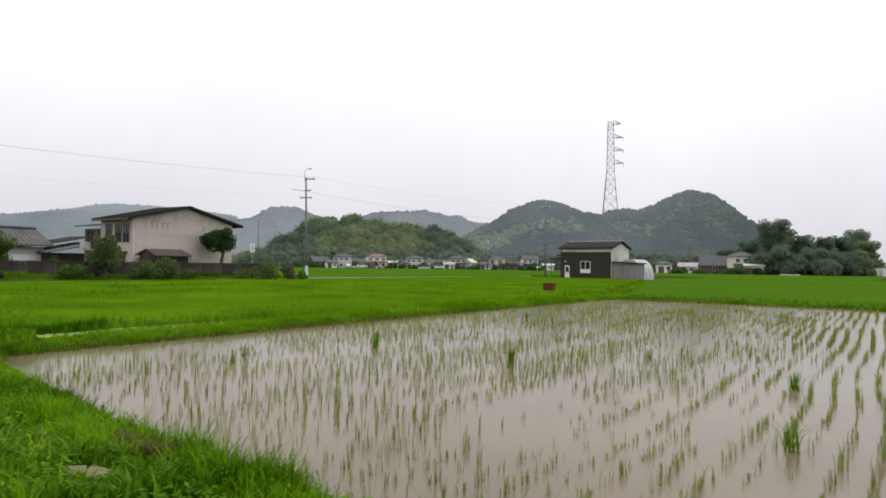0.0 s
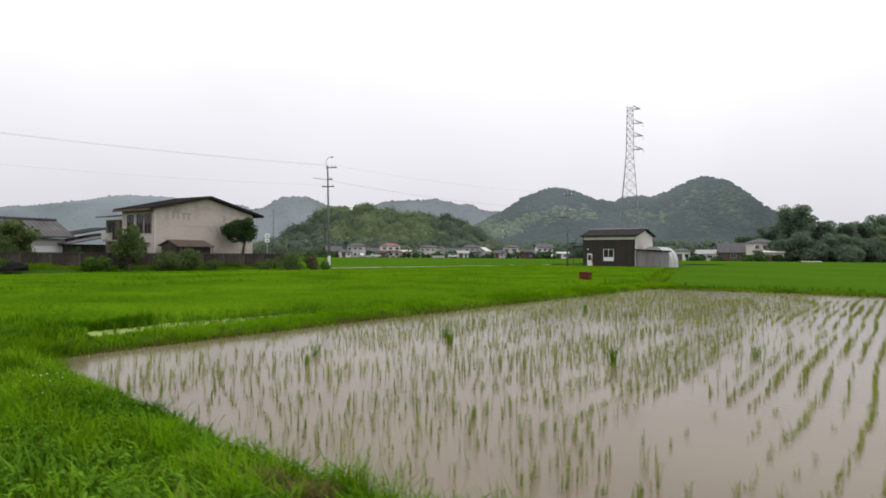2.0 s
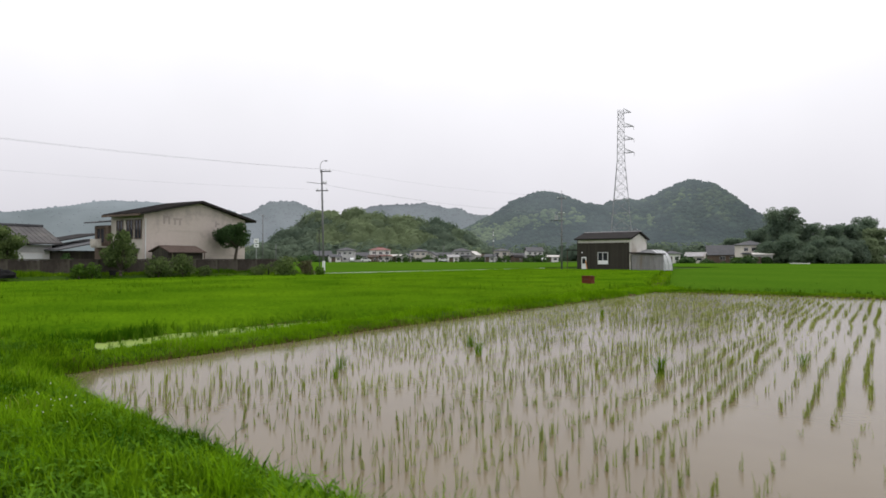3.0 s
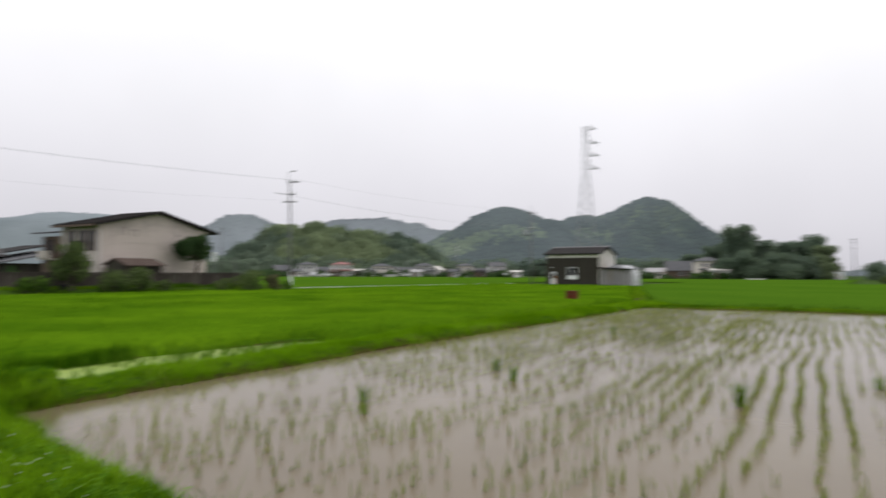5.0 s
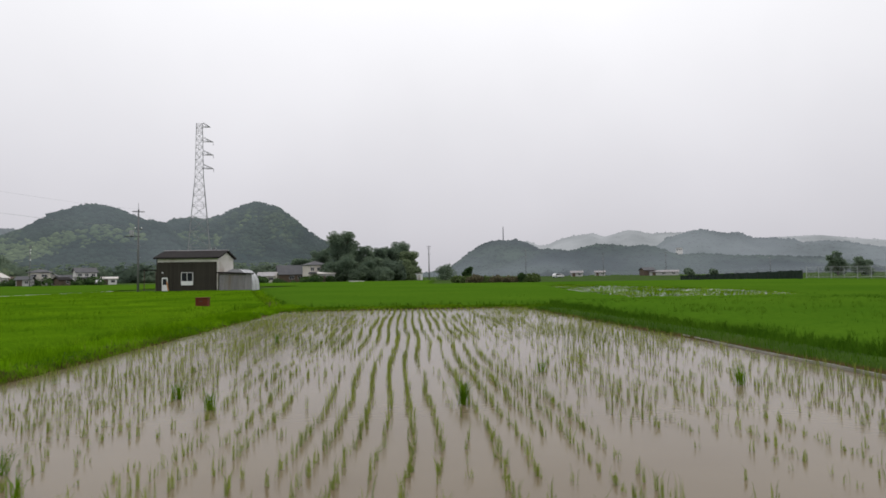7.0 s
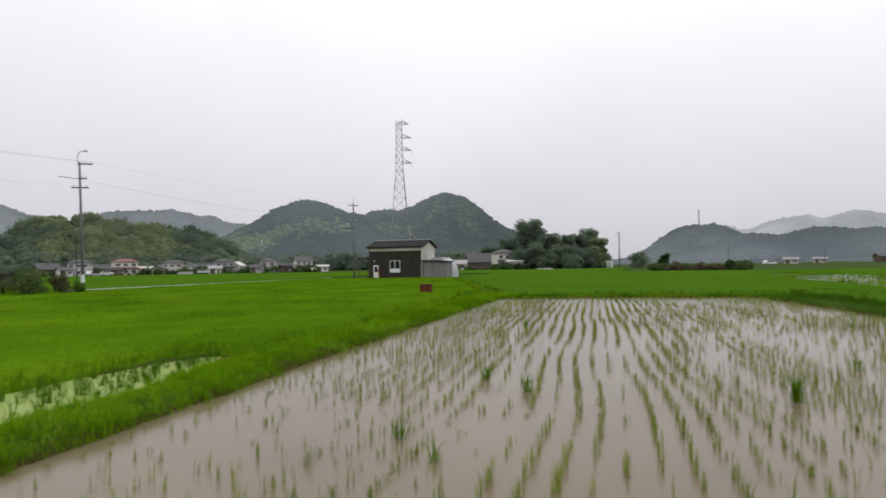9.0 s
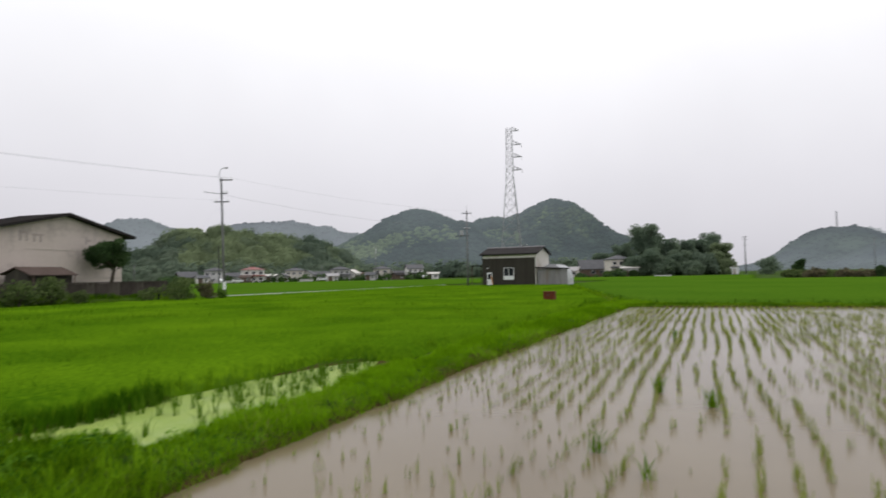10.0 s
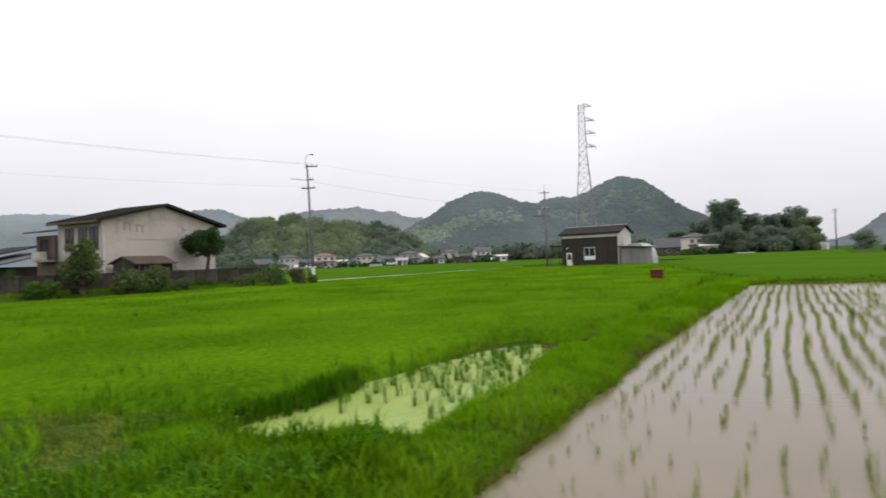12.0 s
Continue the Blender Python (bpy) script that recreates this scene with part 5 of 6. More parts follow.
FARM_HOUSES = (
    (19.0, 190, 4.0, 4, 2.7, 1.0, M_WHITE, M_TILE, True, 1, 10, "small white house with a tiled roof behind the barn"),
    (17.0, 212, 5.5, 4, 2.2, 1.1, M_CREAM, M_ZINC, False, 1, -10, "low cream house with a grey metal roof"),
    (14.95, 222, 8.8, 8, 2.8, 2.9, M_WOOD, M_TILE, False, 1, 5, "broad old farmhouse under a steep grey roof"),
    (12.8, 212, 6.8, 6, 5.5, 1.4, M_CREAM, M_TILE, True, 2, 22, "two-storey cream house with a grey hip roof"),
    (11.9, 205, 5.0, 4, 2.6, 0.4, M_GREYWALL, M_SHEET, False, 1, 10, "low grey garage beside a cream house"),
    (-12.0, 330, 6.0, 5, 1.9, 0.9, M_GREYWALL, M_HUT, False, 1, 0, "small pale farm building across the plain"),
    (-18.2, 330, 6.0, 5, 2.8, 1.2, M_WOOD, M_TILE, False, 1, 30, "dark roofed farm shed across the plain"),
    (-19.6, 330, 14.0, 6, 1.7, 0.8, M_GREYWALL, M_HUT, False, 1, 0, "long low farm shed with a pale roof"),
    (-14.2, 380, 6.0, 5, 2.0, 0.9, M_GREYWALL, M_HUT, False, 1, 0, "small white farm building across the plain"),
)
for b, d, w, dp, h, rise, wall, roofing, hip, storeys, turn, label in WEST_HOUSES + EAST_HOUSES + FARM_HOUSES:
    if 235 < d < 270 and b > 25:
        w, dp, h, rise = 0.8 * w, 0.8 * dp, 0.86 * h, 0.86 * rise
    x, y = at_bearing(b, d, 4.8, -0.2)
    house(x, y, facing(x, y, turn), w, dp, h, rise, wall, roofing, label, hip, storeys, wins=3 if w > 6 else 2, skirt=turn > 0)
for b, d, w in ((47.6, 238, 9), (41.0, 240, 5), (33.2, 240, 5)):
    x, y = at_bearing(b, d, 4.8, -0.2)
    ob = thing("garden_wall", pose(x, y, 0.3, rz=facing(x, y)), "low grey garden wall before the village houses", "wall", "garden walls of the village")
    part("panel", boxed(-w / 2, -0.1, -0.3, w / 2, 0.1, 0.9, 0.02), M_GREYWALL, ob)
    part("coping", boxed(-w / 2 - 0.05, -0.16, 0.9, w / 2 + 0.05, 0.16, 1.0, 0.02), M_CONC, ob)
x, y = at_bearing(-21.8, 690)
ob = thing("building", pose(x, y, 24.6, rz=facing(x, y)), "white block building high on a wooded slope", "building")
part("wall", boxed(-3.2, -3, -4, 3.2, 3, 2.6, 0.05), M_WHITE, ob)
part("roof", boxed(-3.5, -3.3, 2.6, 3.5, 3.3, 2.9, 0.05), M_SHEET, ob)
for k in (-2.0, 0, 2.0):
    window(ob, k, 0.6, 1.4, 1.2, -3)


def warehouse():
    """The large plastered two-storey house that turns its gable to the field."""
    ob = thing("large_house", pose(-54.2, 25.8, 0.4, rz=99.4), "large two-storey house with stained beige plaster gable and dark roof", "house")
    W, D, E, R = 12.1, 5.0, 5.75, 1.72
    mid = 6.15
    bm = bmesh.new()
    sec = [(0, -0.4), (W, -0.4), (W, E - 0.05), (mid, E + R - 0.35), (0, E - 0.05)]
    prism(bm, sec, 0.0, 0.22)
    part("gable_wall", bm, M_PLASTER, ob)
    bm = bmesh.new()
    box(bm, 0.01, 0.23, -0.4, 0.24, D, E - 0.15)
    part("side_wall", bm, M_PLASTER_SIDE, ob)
    bm = bmesh.new()
    box(bm, W - 0.24, 0.23, -0.4, W - 0.01, D, E - 0.15)
    part("side_wall", bm, M_PLASTER_SIDE, ob)
    bm = bmesh.new()
    prism(bm, sec, D, D + 0.22)
    part("back_wall", bm, M_PLASTER_SIDE, ob)
    bm = bmesh.new()
    s = 0.235
    a, b = -0.8, W + 1.15
    za, zb, zt = E + R - 0.3 - s * (mid - a), E + R - 0.3 - s * (b - mid), E + R - 0.3
    prism(bm, [(a, za), (mid, zt), (b, zb), (b, zb + 0.2), (mid, zt + 0.22), (a, za + 0.2)], -0.55, D + 0.45)
    roof = part("roof", bm, M_ROOFDARK, ob)
    bm = bmesh.new()
    for k in range(14):
        yy = -0.5 + k * 0.44
        for p, q in (((a, za), (mid, zt)), ((mid, zt), (b, zb))):
            tube(bm, (p[0], yy, p[1] + 0.22), (q[0], yy, q[1] + 0.23), 0.03, n=4)
    part("roof_seams", bm, M_ROOFDARK, roof)
    part("fascia", boxed(a - 0.05, -0.58, za - 0.05, a + 0.05, D + 0.45, za + 0.14, 0.01), M_WOOD, roof)
    # ledge lines and faded marks on the gable
    for x0, x1, z in ((2.6, 9.6, 4.2), (0.3, 11.9, 1.75)):
        part("ledge", boxed(x0, -0.03, z, x1, 0.02, z + 0.05, 0.005), M_PLASTER_SIDE, ob)
    for x0, z, w, h in ((2.0, 4.85, 0.22, 0.85), (2.0, 5.45, 0.75, 0.2), (2.55, 4.85, 0.2, 0.7), (3.1, 5.3, 1.0, 0.18), (3.2, 4.8, 0.2, 0.6), (3.75, 4.8, 0.2, 0.6), (8.1, 4.8, 0.2, 0.65), (8.15, 5.05, 0.5, 0.16), (9.5, 4.75, 0.2, 0.5), (9.8, 4.75, 0.2, 0.45)):
        part("faded_mark", boxed(x0, -0.006, z, x0 + w, 0.01, z + h), M_MARK, ob, "faded plain paint mark")
    # windows and doors of the side that looks along the field
    side = pose(0, 0, 0, 0, 0, -90)
    for yy in (0.85, 2.15, 3.75):
        window(ob, -yy, 3.35, 1.05, 1.85, 0.0, M_WOOD, m=side)
    window(ob, -1.6, 0.9, 1.3, 1.4, 0.0, M_WOOD, m=side)
    part("door", boxed(-0.06, 3.4, -0.35, 0.03, 4.4, 1.75, 0.01), M_WOOD, ob)
    part("awning", boxed(-0.75, 0.6, 2.35, 0.02, 4.8, 2.45, 0.02), M_ROOFDARK, ob)
    balcony = part("balcony", boxed(-1.0, 5.2, 2.55, -0.26, 7.0, 2.7, 0.02), M_PLASTER_SIDE, ob)
    part("parapet", boxed(-1.05, 5.2, 2.7, -0.95, 7.0, 3.4, 0.02), M_PLASTER_SIDE, balcony)
    part("downpipe", tubes([((0.12, -0.08, -0.3), (0.12, -0.08, E - 0.5), 0.055)]), M_FRAME, ob)
    # lower wing behind
    part("wing_wall", boxed(-0.25, D + 0.25, -0.4, W * 0.7, D + 2.6, 4.75, 0.02), M_WOOD, ob)
    bm = bmesh.new()
    prism(bm, [(-1.1, 4.95), (4, 5.6), (9.6, 4.95), (9.6, 5.08), (4, 5.75), (-1.1, 5.08)], D + 0.85, D + 3.0)
    part("wing_roof", bm, M_TILE, ob)
    for yy in (D + 1.5,):
        window(ob, -yy, 3.0, 1.3, 1.5, -0.25, M_WOOD, m=side)
    return ob


M_MARK = surface("faded_paint", (0.33, 0.285, 0.262), (0.40, 0.345, 0.315), 1.5, 0.9, 0.1)
warehouse()


def lean_shed():
    ob = thing("garden_shed", pose(-54.2, 25.8, 0.4, rz=99.4), "dark timber shed with a brown-red ribbed roof beside the gable", "shed")
    part("body", boxed(0.3, -3.2, -0.4, 4.05, -0.8, 2.12, 0.02), M_DARKBOARD, ob)
    bm = bmesh.new()
    prism(bm, [(-3.6, 2.02), (-2.0, 2.62), (-0.4, 2.1), (-0.4, 2.18), (-2.0, 2.72), (-3.6, 2.10)], 0.15, 4.2)
    bmesh.ops.transform(bm, verts=bm.verts, matrix=Matrix(((0, 1, 0, 0), (1, 0, 0, 0), (0, 0, 1, 0), (0, 0, 0, 1))))
    roof = part("roof", bm, M_RUSTROOF, ob)
    bm = bmesh.new()
    for k in range(9):
        xx = 0.35 + k * 0.44
        tube(bm, (xx, -3.6, 2.12), (xx, -2.0, 2.74), 0.025, n=4)
    part("roof_rib", bm, M_RUSTROOF, roof)
    for xx in (0.32, 4.03):
        bm = bmesh.new()
        prism(bm, [(-3.1, 2.1), (-0.9, 2.1), (-2.0, 2.58)], xx - 0.03, xx + 0.03)
        bmesh.ops.transform(bm, verts=bm.verts, matrix=Matrix(((0, 1, 0, 0), (1, 0, 0, 0), (0, 0, 1, 0), (0, 0, 0, 1))))
        part("gable", bm, M_DARKBOARD, ob)
    for xx in (0.5, 4.0):
        part("post", tubes([((xx, -3.5, -0.4), (xx, -3.5, 2.1), 0.05)]), M_WOOD, ob)


lean_shed()


def left_house():
    ob = thing("house", pose(-67.5, 15.5, 0.4, rz=98), "single-storey house with grey tiled roof and white shutters", "house")
    part("wall", boxed(-7.5, 0, -0.4, 7.3, 7, 2.9, 0.02), M_WHITE, ob)
    bm = bmesh.new()
    prism(bm, [(-0.8, 2.95), (3.4, 4.75), (7.8, 2.95), (7.8, 3.12), (3.4, 4.95), (-0.8, 3.12)], -8.2, 8.0)
    bmesh.ops.transform(bm, verts=bm.verts, matrix=Matrix(((0, 1, 0, 0), (1, 0, 0, 0), (0, 0, 1, 0), (0, 0, 0, 1))))
    roof = part("roof", bm, M_TILE_OLD, ob)
    bm = bmesh.new()
    for k in range(33):
        xx = -8.1 + k * 0.5
        tube(bm, (xx, -0.8, 3.14), (xx, 3.4, 4.95), 0.035, n=4)
    part("tile_ribs", bm, M_TILE_OLD, roof)
    part("ridge_cap", boxed(-8.2, 3.2, 4.92, 8.0, 3.6, 5.15, 0.05), M_TILE, roof)
    part("lintel", boxed(-7.5, -0.06, 2.1, 7.3, 0.02, 2.9, 0.01), M_GREYWALL, ob)
    for xx in (-4.5, 0.0, 3.6):
        part("shutter", boxed(xx, -0.05, -0.1, xx + 2.8, 0.03, 2.0, 0.01), M_SIGN, ob, "white roller shutter")
    ob2 = thing("shed", pose(-66.0, 24.5, 0.4, rz=98), "open dark shed with a sloping metal roof", "shed")
    part("body", boxed(-1.6, 0.5, -0.4, 3.4, 6, 2.3, 0.02), M_DARKBOARD, ob2)
    bm = bmesh.new()
    prism(bm, [(-2.2, 2.3), (3.9, 3.6), (3.9, 3.72), (-2.2, 2.42)], -0.4, 6.5)
    part("roof", bm, M_TILE, ob2)
    bm = bmesh.new()
    prism(bm, [(-2.4, 2.95), (3.9, 4.25), (3.9, 4.36), (-2.4, 3.06)], 2.5, 8.0)
    part("upper_roof", bm, M_ROOFDARK, ob2)


left_house()


def boundary_wall():
    """Stained concrete panels between posts under a coping, from the yard's end past the large house."""
    a, b = Vector((-50.6, -4.0, 0.25)), Vector((-47.3, 35.6, 0.25))
    n = 20
    step = (b - a) / n
    yaw = math.degrees(math.atan2(step.y, step.x))
    ob = thing("boundary_wall", pose(a.x, a.y, a.z, rz=yaw), "long stained dark concrete wall along the field edge", "wall")
    L = step.length
    panel = bpy.data.meshes.new("panel")
    bm = boxed(0.06, -0.06, 0, L - 0.06, 0.06, 1.50, 0.012)
    bm.to_mesh(panel)
    bm.free()
    panel.materials.append(M_BLOCK)
    post = bpy.data.meshes.new("post")
    bm = boxed(-0.09, -0.1, 0, 0.09, 0.1, 1.55, 0.015)
    bm.to_mesh(post)
    bm.free()
    post.materials.append(M_BLOCK)
    cap = bpy.data.meshes.new("coping")
    bm = boxed(0.0, -0.12, 1.51, L, 0.12, 1.60, 0.02)
    bm.to_mesh(cap)
    bm.free()
    cap.materials.append(M_BLOCK)
    for k in range(n):
        share("panel", panel, ob, pose(k * L, 0, 0))
        share("coping", cap, ob, pose(k * L, 0, 0))
    for k in range(n + 1):
        share("post", post, ob, pose(k * L, 0, 0))
    part("foot", boxed(0, -0.16, -0.4, n * L, 0.16, 0.1, 0.02), M_CONC, ob)


boundary_wall()


r = np.random.default_rng(77)
n = 16000
u = r.uniform(0, 1, n)
q = np.column_stack([-50.6 + 3.3 * u + r.uniform(0.3, 2.6, n), -4 + 42.5 * u])
hh = r.uniform(0.2, 0.5, n) * np.interp(fractal(q[:, 0] * 0.6, q[:, 1] * 0.6, 78), [0.3, 0.65], [0.5, 1.25])
v, t = blade_set(np.column_stack([q, ground_z(q[:, 0], q[:, 1])]), hh, r.uniform(0.02, 0.05, n), 0.6, 79)
tagged(new("weeds", mesh_np("weeds", v, t, M_RICE)), "rank bright weeds along the foot of the wall", "weeds", kind="stuff")


def barn():
    ob = thing("barn", pose(-37.1, 80.0, 0.2), "small barn with dark boarded front, pale gable and dark roof", "barn")
    L, D, E, R = 8.0, 6.0, 4.4, 0.92
    part("back_wall", boxed(0, D - 0.15, -0.3, L, D, E, 0.01), M_SHEET, ob)
    bm = bmesh.new()
    prism(bm, [(0.0, -0.3), (D, -0.3), (D, E - 0.05), (D / 2, E + R - 0.1), (0.0, E - 0.05)], L - 0.12, L)
    bmesh.ops.transform(bm, verts=bm.verts, matrix=Matrix(((0, 1, 0, 0), (1, 0, 0, 0), (0, 0, 1, 0), (0, 0, 0, 1))))
    part("gable_wall", bm, M_SHEET, ob)
    bm = bmesh.new()
    prism(bm, [(0.0, -0.3), (D, -0.3), (D, E - 0.05), (D / 2, E + R - 0.1), (0.0, E - 0.05)], 0.0, 0.12)
    bmesh.ops.transform(bm, verts=bm.verts, matrix=Matrix(((0, 1, 0, 0), (1, 0, 0, 0), (0, 0, 1, 0), (0, 0, 0, 1))))
    part("gable_wall", bm, M_DARKBOARD, ob)
    part("upper_band", boxed(0.12, 0.0, 3.86, L - 0.12, 0.14, E, 0.005), M_SHEET, ob, "pale weathered sheet band under the eave")
    board = bpy.data.meshes.new("board")
    bm = boxed(0.004, -0.012, -0.3, 0.262, 0.1, 3.9, 0.006)
    bm.to_mesh(board)
    bm.free()
    board.materials.append(M_DARKBOARD)
    for k in range(29):
        share("board", board, ob, pose(0.12 + k * 0.267, (k % 3) * 0.006, 0))
    part("corner_trim", boxed(L - 0.14, -0.03, -0.3, L + 0.02, 0.1, E, 0.01), M_SHEET, ob)
    roof = gable_roof(ob, L, D, E, R, 0.3, 0.2, M_ROOFDARK)
    roof.matrix_local = pose(L / 2, D / 2, 0)
    bm = bmesh.new()
    for k in range(20):
        xx = -L / 2 - 0.3 + k * 0.45
        tube(bm, (xx, -D / 2 - 0.35, E + 0.05), (xx, 0, E + R + 0.17), 0.03, n=4)
    part("roof_rib", bm, M_ROOFDARK, roof)
    part("ridge_cap", tubes([((-L / 2 - 0.35, 0, E + R + 0.17), (L / 2 + 0.35, 0, E + R + 0.17), 0.1)]), M_ZINC, roof)
    door = part("door", boxed(0.72, -0.07, -0.1, 1.48, 0.0, 1.9, 0.015), M_SIGN, ob, "white door with a dark upper pane")
    part("pane", boxed(0.86, -0.085, 0.95, 1.34, -0.05, 1.72, 0.005), M_GLASS, door)
    w = window(ob, 4.0, 0.85, 1.55, 1.7, -0.02)
    part("lower_panel", boxed(3.27, -0.09, 0.87, 4.73, -0.04, 1.4, 0.005), M_SIGN, w)
    part("lamp", boxed(0.75, -0.16, 2.45, 0.93, 0.0, 2.6, 0.02), M_SIGN, ob)
    # open lean-to at the end
    part("canopy", boxed(-2.1, 0.6, 2.85, 0.0, 4.2, 2.98, 0.02), M_ROOFDARK, ob)
    for xx, yy in ((-1.95, 0.75), (-1.95, 4.05)):
        part("post", tubes([((xx, yy, -0.3), (xx, yy, 2.87), 0.06)]), M_WOOD, ob)
    plank = thing("plank", pose(-35.4, 79.75, 0.2, -8, -14, 0), "orange plank leaning against the barn front", "plank")
    part("board", boxed(-0.07, -0.03, -0.1, 0.07, 0.03, 1.5, 0.008), M_ORANGE, plank)


barn()


def ribbed_sheet(parent, x0, x1, y, z0, z1, material, name="cladding", m=None):
    """Corrugated sheeting that faces -y."""
    bm = bmesh.new()
    n = int((x1 - x0) / 0.06)
    lo, hi = [], []
    for k in range(n + 1):
        x = x0 + (x1 - x0) * k / n
        yy = y - (0.02 if k % 2 else 0.0)
        lo.append(bm.verts.new((x, yy, z0)))
        hi.append(bm.verts.new((x, yy, z1)))
    for k in range(n):
        bm.faces.new((lo[k], lo[k + 1], hi[k + 1], hi[k]))
    ob = part(name, bm, material, parent)
    if m is not None:
        ob.matrix_local = m
    return ob


def storage_hut():
    ob = thing("storage_hut", pose(-28.7, 79.4, 0.2), "low grey corrugated hut with a dark flat roof beside the barn", "hut")
    part("body", boxed(0.02, 0.02, -0.3, 3.28, 3.0, 2.2, 0.01), M_HUT, ob)
    for k, (a, b) in enumerate(((0.0, 1.1), (1.08, 2.2), (2.18, 3.3))):
        ribbed_sheet(ob, a, b, 0.0 - 0.006 * (k % 2), -0.3, 2.25, M_HUT)
    bm = bmesh.new()
    prism(bm, [(-0.25, 2.36), (3.5, 2.2), (3.5, 2.36), (-0.25, 2.54)], -0.3, 3.2)
    part("roof", bm, M_ROOFDARK, ob)
    g = thing("greenhouse", pose(-27.75, 82.7, 0.2), "small arched greenhouse covered in white film", "greenhouse")
    bm = bmesh.new()
    arch = [(1.9 * math.cos(a), 2.9 * math.sin(a) ** 0.75) for a in np.linspace(0, math.pi, 17)]
    prism(bm, arch, 0, 4.5)
    part("film", bm, M_FILM, g, smooth=False)
    for yy in (0, 1.5, 3.0, 4.5):
        part("hoop", tubes([((p[0] * 1.01, yy, p[1] * 1.01), (q[0] * 1.01, yy, q[1] * 1.01), 0.03) for p, q in zip(arch, arch[1:])]), M_STEEL, g)


storage_hut()

# ---------------------------------------------------------------- poles, cables, tower, sign


def utility_pole(x, y, h, yaw, arms, label, lamp=False, z=0.2, thick=0.17, transformer=False, plate=False, lean=0.0):
    """A tapered concrete pole; arms are (height, from, to) along its local x, each with insulators."""
    ob = thing("utility_pole", pose(x, y, z, 0, lean, yaw), label, "utility pole", "utility poles over the fields")
    part("shaft", tubes([((0, 0, -0.5), (0, 0, h), thick, thick * 0.62)], 12), M_POLE, ob, smooth=True)
    for zz, a, b in arms:
        arm = part("crossarm", boxed(a, -0.05, zz - 0.05, b, 0.05, zz + 0.05, 0.01), M_DARKMETAL, ob)
        for k in range(3):
            xx = a + (b - a) * (0.12 + 0.38 * k)
            if abs(xx) > 0.15:
                part("insulator", tubes([((xx, 0, zz + 0.05), (xx, 0, zz + 0.14), 0.05, 0.03), ((xx, 0, zz + 0.14), (xx, 0, zz + 0.24), 0.065, 0.045)], 8), M_SIGN, arm)
    for k in range(8):
        s = 1 if k % 2 else -1
        part("step_bolt", tubes([((s * thick * 0.6, 0, 2.2 + k * 0.75), (s * (thick + 0.16), 0, 2.2 + k * 0.75), 0.012)], 5), M_STEEL, ob)
    if lamp:
        pts = [(-0.1, 0, h - 0.3), (-0.14, 0, h + 0.35), (-0.02, 0, h + 0.78), (0.2, 0, h + 0.92), (0.42, 0, h + 0.94)]
        br = part("lamp_bracket", tubes([(p, q, 0.03) for p, q in zip(pts, pts[1:])]), M_STEEL, ob)
        part("lamp_head", boxed(0.3, -0.07, h + 0.86, 0.62, 0.07, h + 0.98, 0.03), M_STEEL, br)
    if transformer:
        part("transformer", tubes([((-0.75, 0, h * 0.68), (-0.75, 0, h * 0.68 + 0.7), 0.24)], 12), M_STEEL, ob)
        part("bracket", boxed(-1.6, -0.06, h * 0.68 - 0.12, 0.3, 0.06, h * 0.68 - 0.02, 0.01), M_DARKMETAL, ob)
        part("finial", tubes([((0, 0, h), (0, 0, h + 0.8), 0.03)]), M_STEEL, ob)
    if plate:
        part("guard_plate", tubes([((0, 0, 0.5), (0, 0, 1.45), thick + 0.02)], 14), M_SIGN, ob, "white reflective sleeve round the foot")
    return ob


main_pole = utility_pole(-44.45, 39.3, 10.65, 43, lean=-1.4, arms=((10.5, -0.1, 0.95), (8.55, -0.62, 0.62), (9.3, -0.12, 0.5)), label="slender concrete utility pole with crossarms at the field edge", lamp=True, thick=0.125, plate=True)
part("side_pipe", tubes([((-0.42, 0.1, -0.4), (-0.40, 0.1, 4.6), 0.05, 0.045)]), M_DARKMETAL, main_pole)
part("outrigger", tubes([((-1.5, 0, 9.45), (0, 0, 9.25), 0.025)]), M_DARKMETAL, main_pole)
utility_pole(-38.3, 77.6, 10.6, 25, ((10.3, -0.7, 0.7), (8.1, -0.45, 0.45)), "concrete utility pole with a transformer beside the barn", transformer=True, thick=0.14)
for b, d, h, arms in ((1.04, 240, 13.6, ((13.2, -0.9, 0.9), (12.3, -0.9, 0.9), (10.2, -0.6, 0.6))), (44.34, 235, 6.8, ()), (34.07, 205, 11.6, ((11.2, -0.7, 0.7),)), (55.7, 165, 13.4, ((13.0, -0.5, 0.5),)),
                      (-8.12, 300, 13.8, ((13.4, -0.8, 0.8),)), (-15.2, 350, 13.0, ((12.6, -0.8, 0.8),)), (-20.6, 360, 13.0, ((12.6, -0.8, 0.8),)), (-28.8, 360, 9.0, ((8.6, -0.8, 0.8),)), (-0.9, 230, 6.5, ()), (38.9, 240, 6.5, ()), (45.4, 232, 6.5, ()),
                      (20.6, 130, 8.0, ((7.6, -0.6, 0.6),)), (54.6, 210, 6.5, ())):
    x, y = at_bearing(b, d)
    ob = utility_pole(x, y, h, facing(x, y), arms, "grey utility pole far across the fields", thick=0.24 if b == 1.04 else 0.16)
    if b == 34.07:
        for z in (7.4, 9.4, 10.2):
            part("white_cover", tubes([((0.1, -0.2, z), (0.1, -0.2, z + 0.45), 0.14)], 8), M_SIGN, ob)


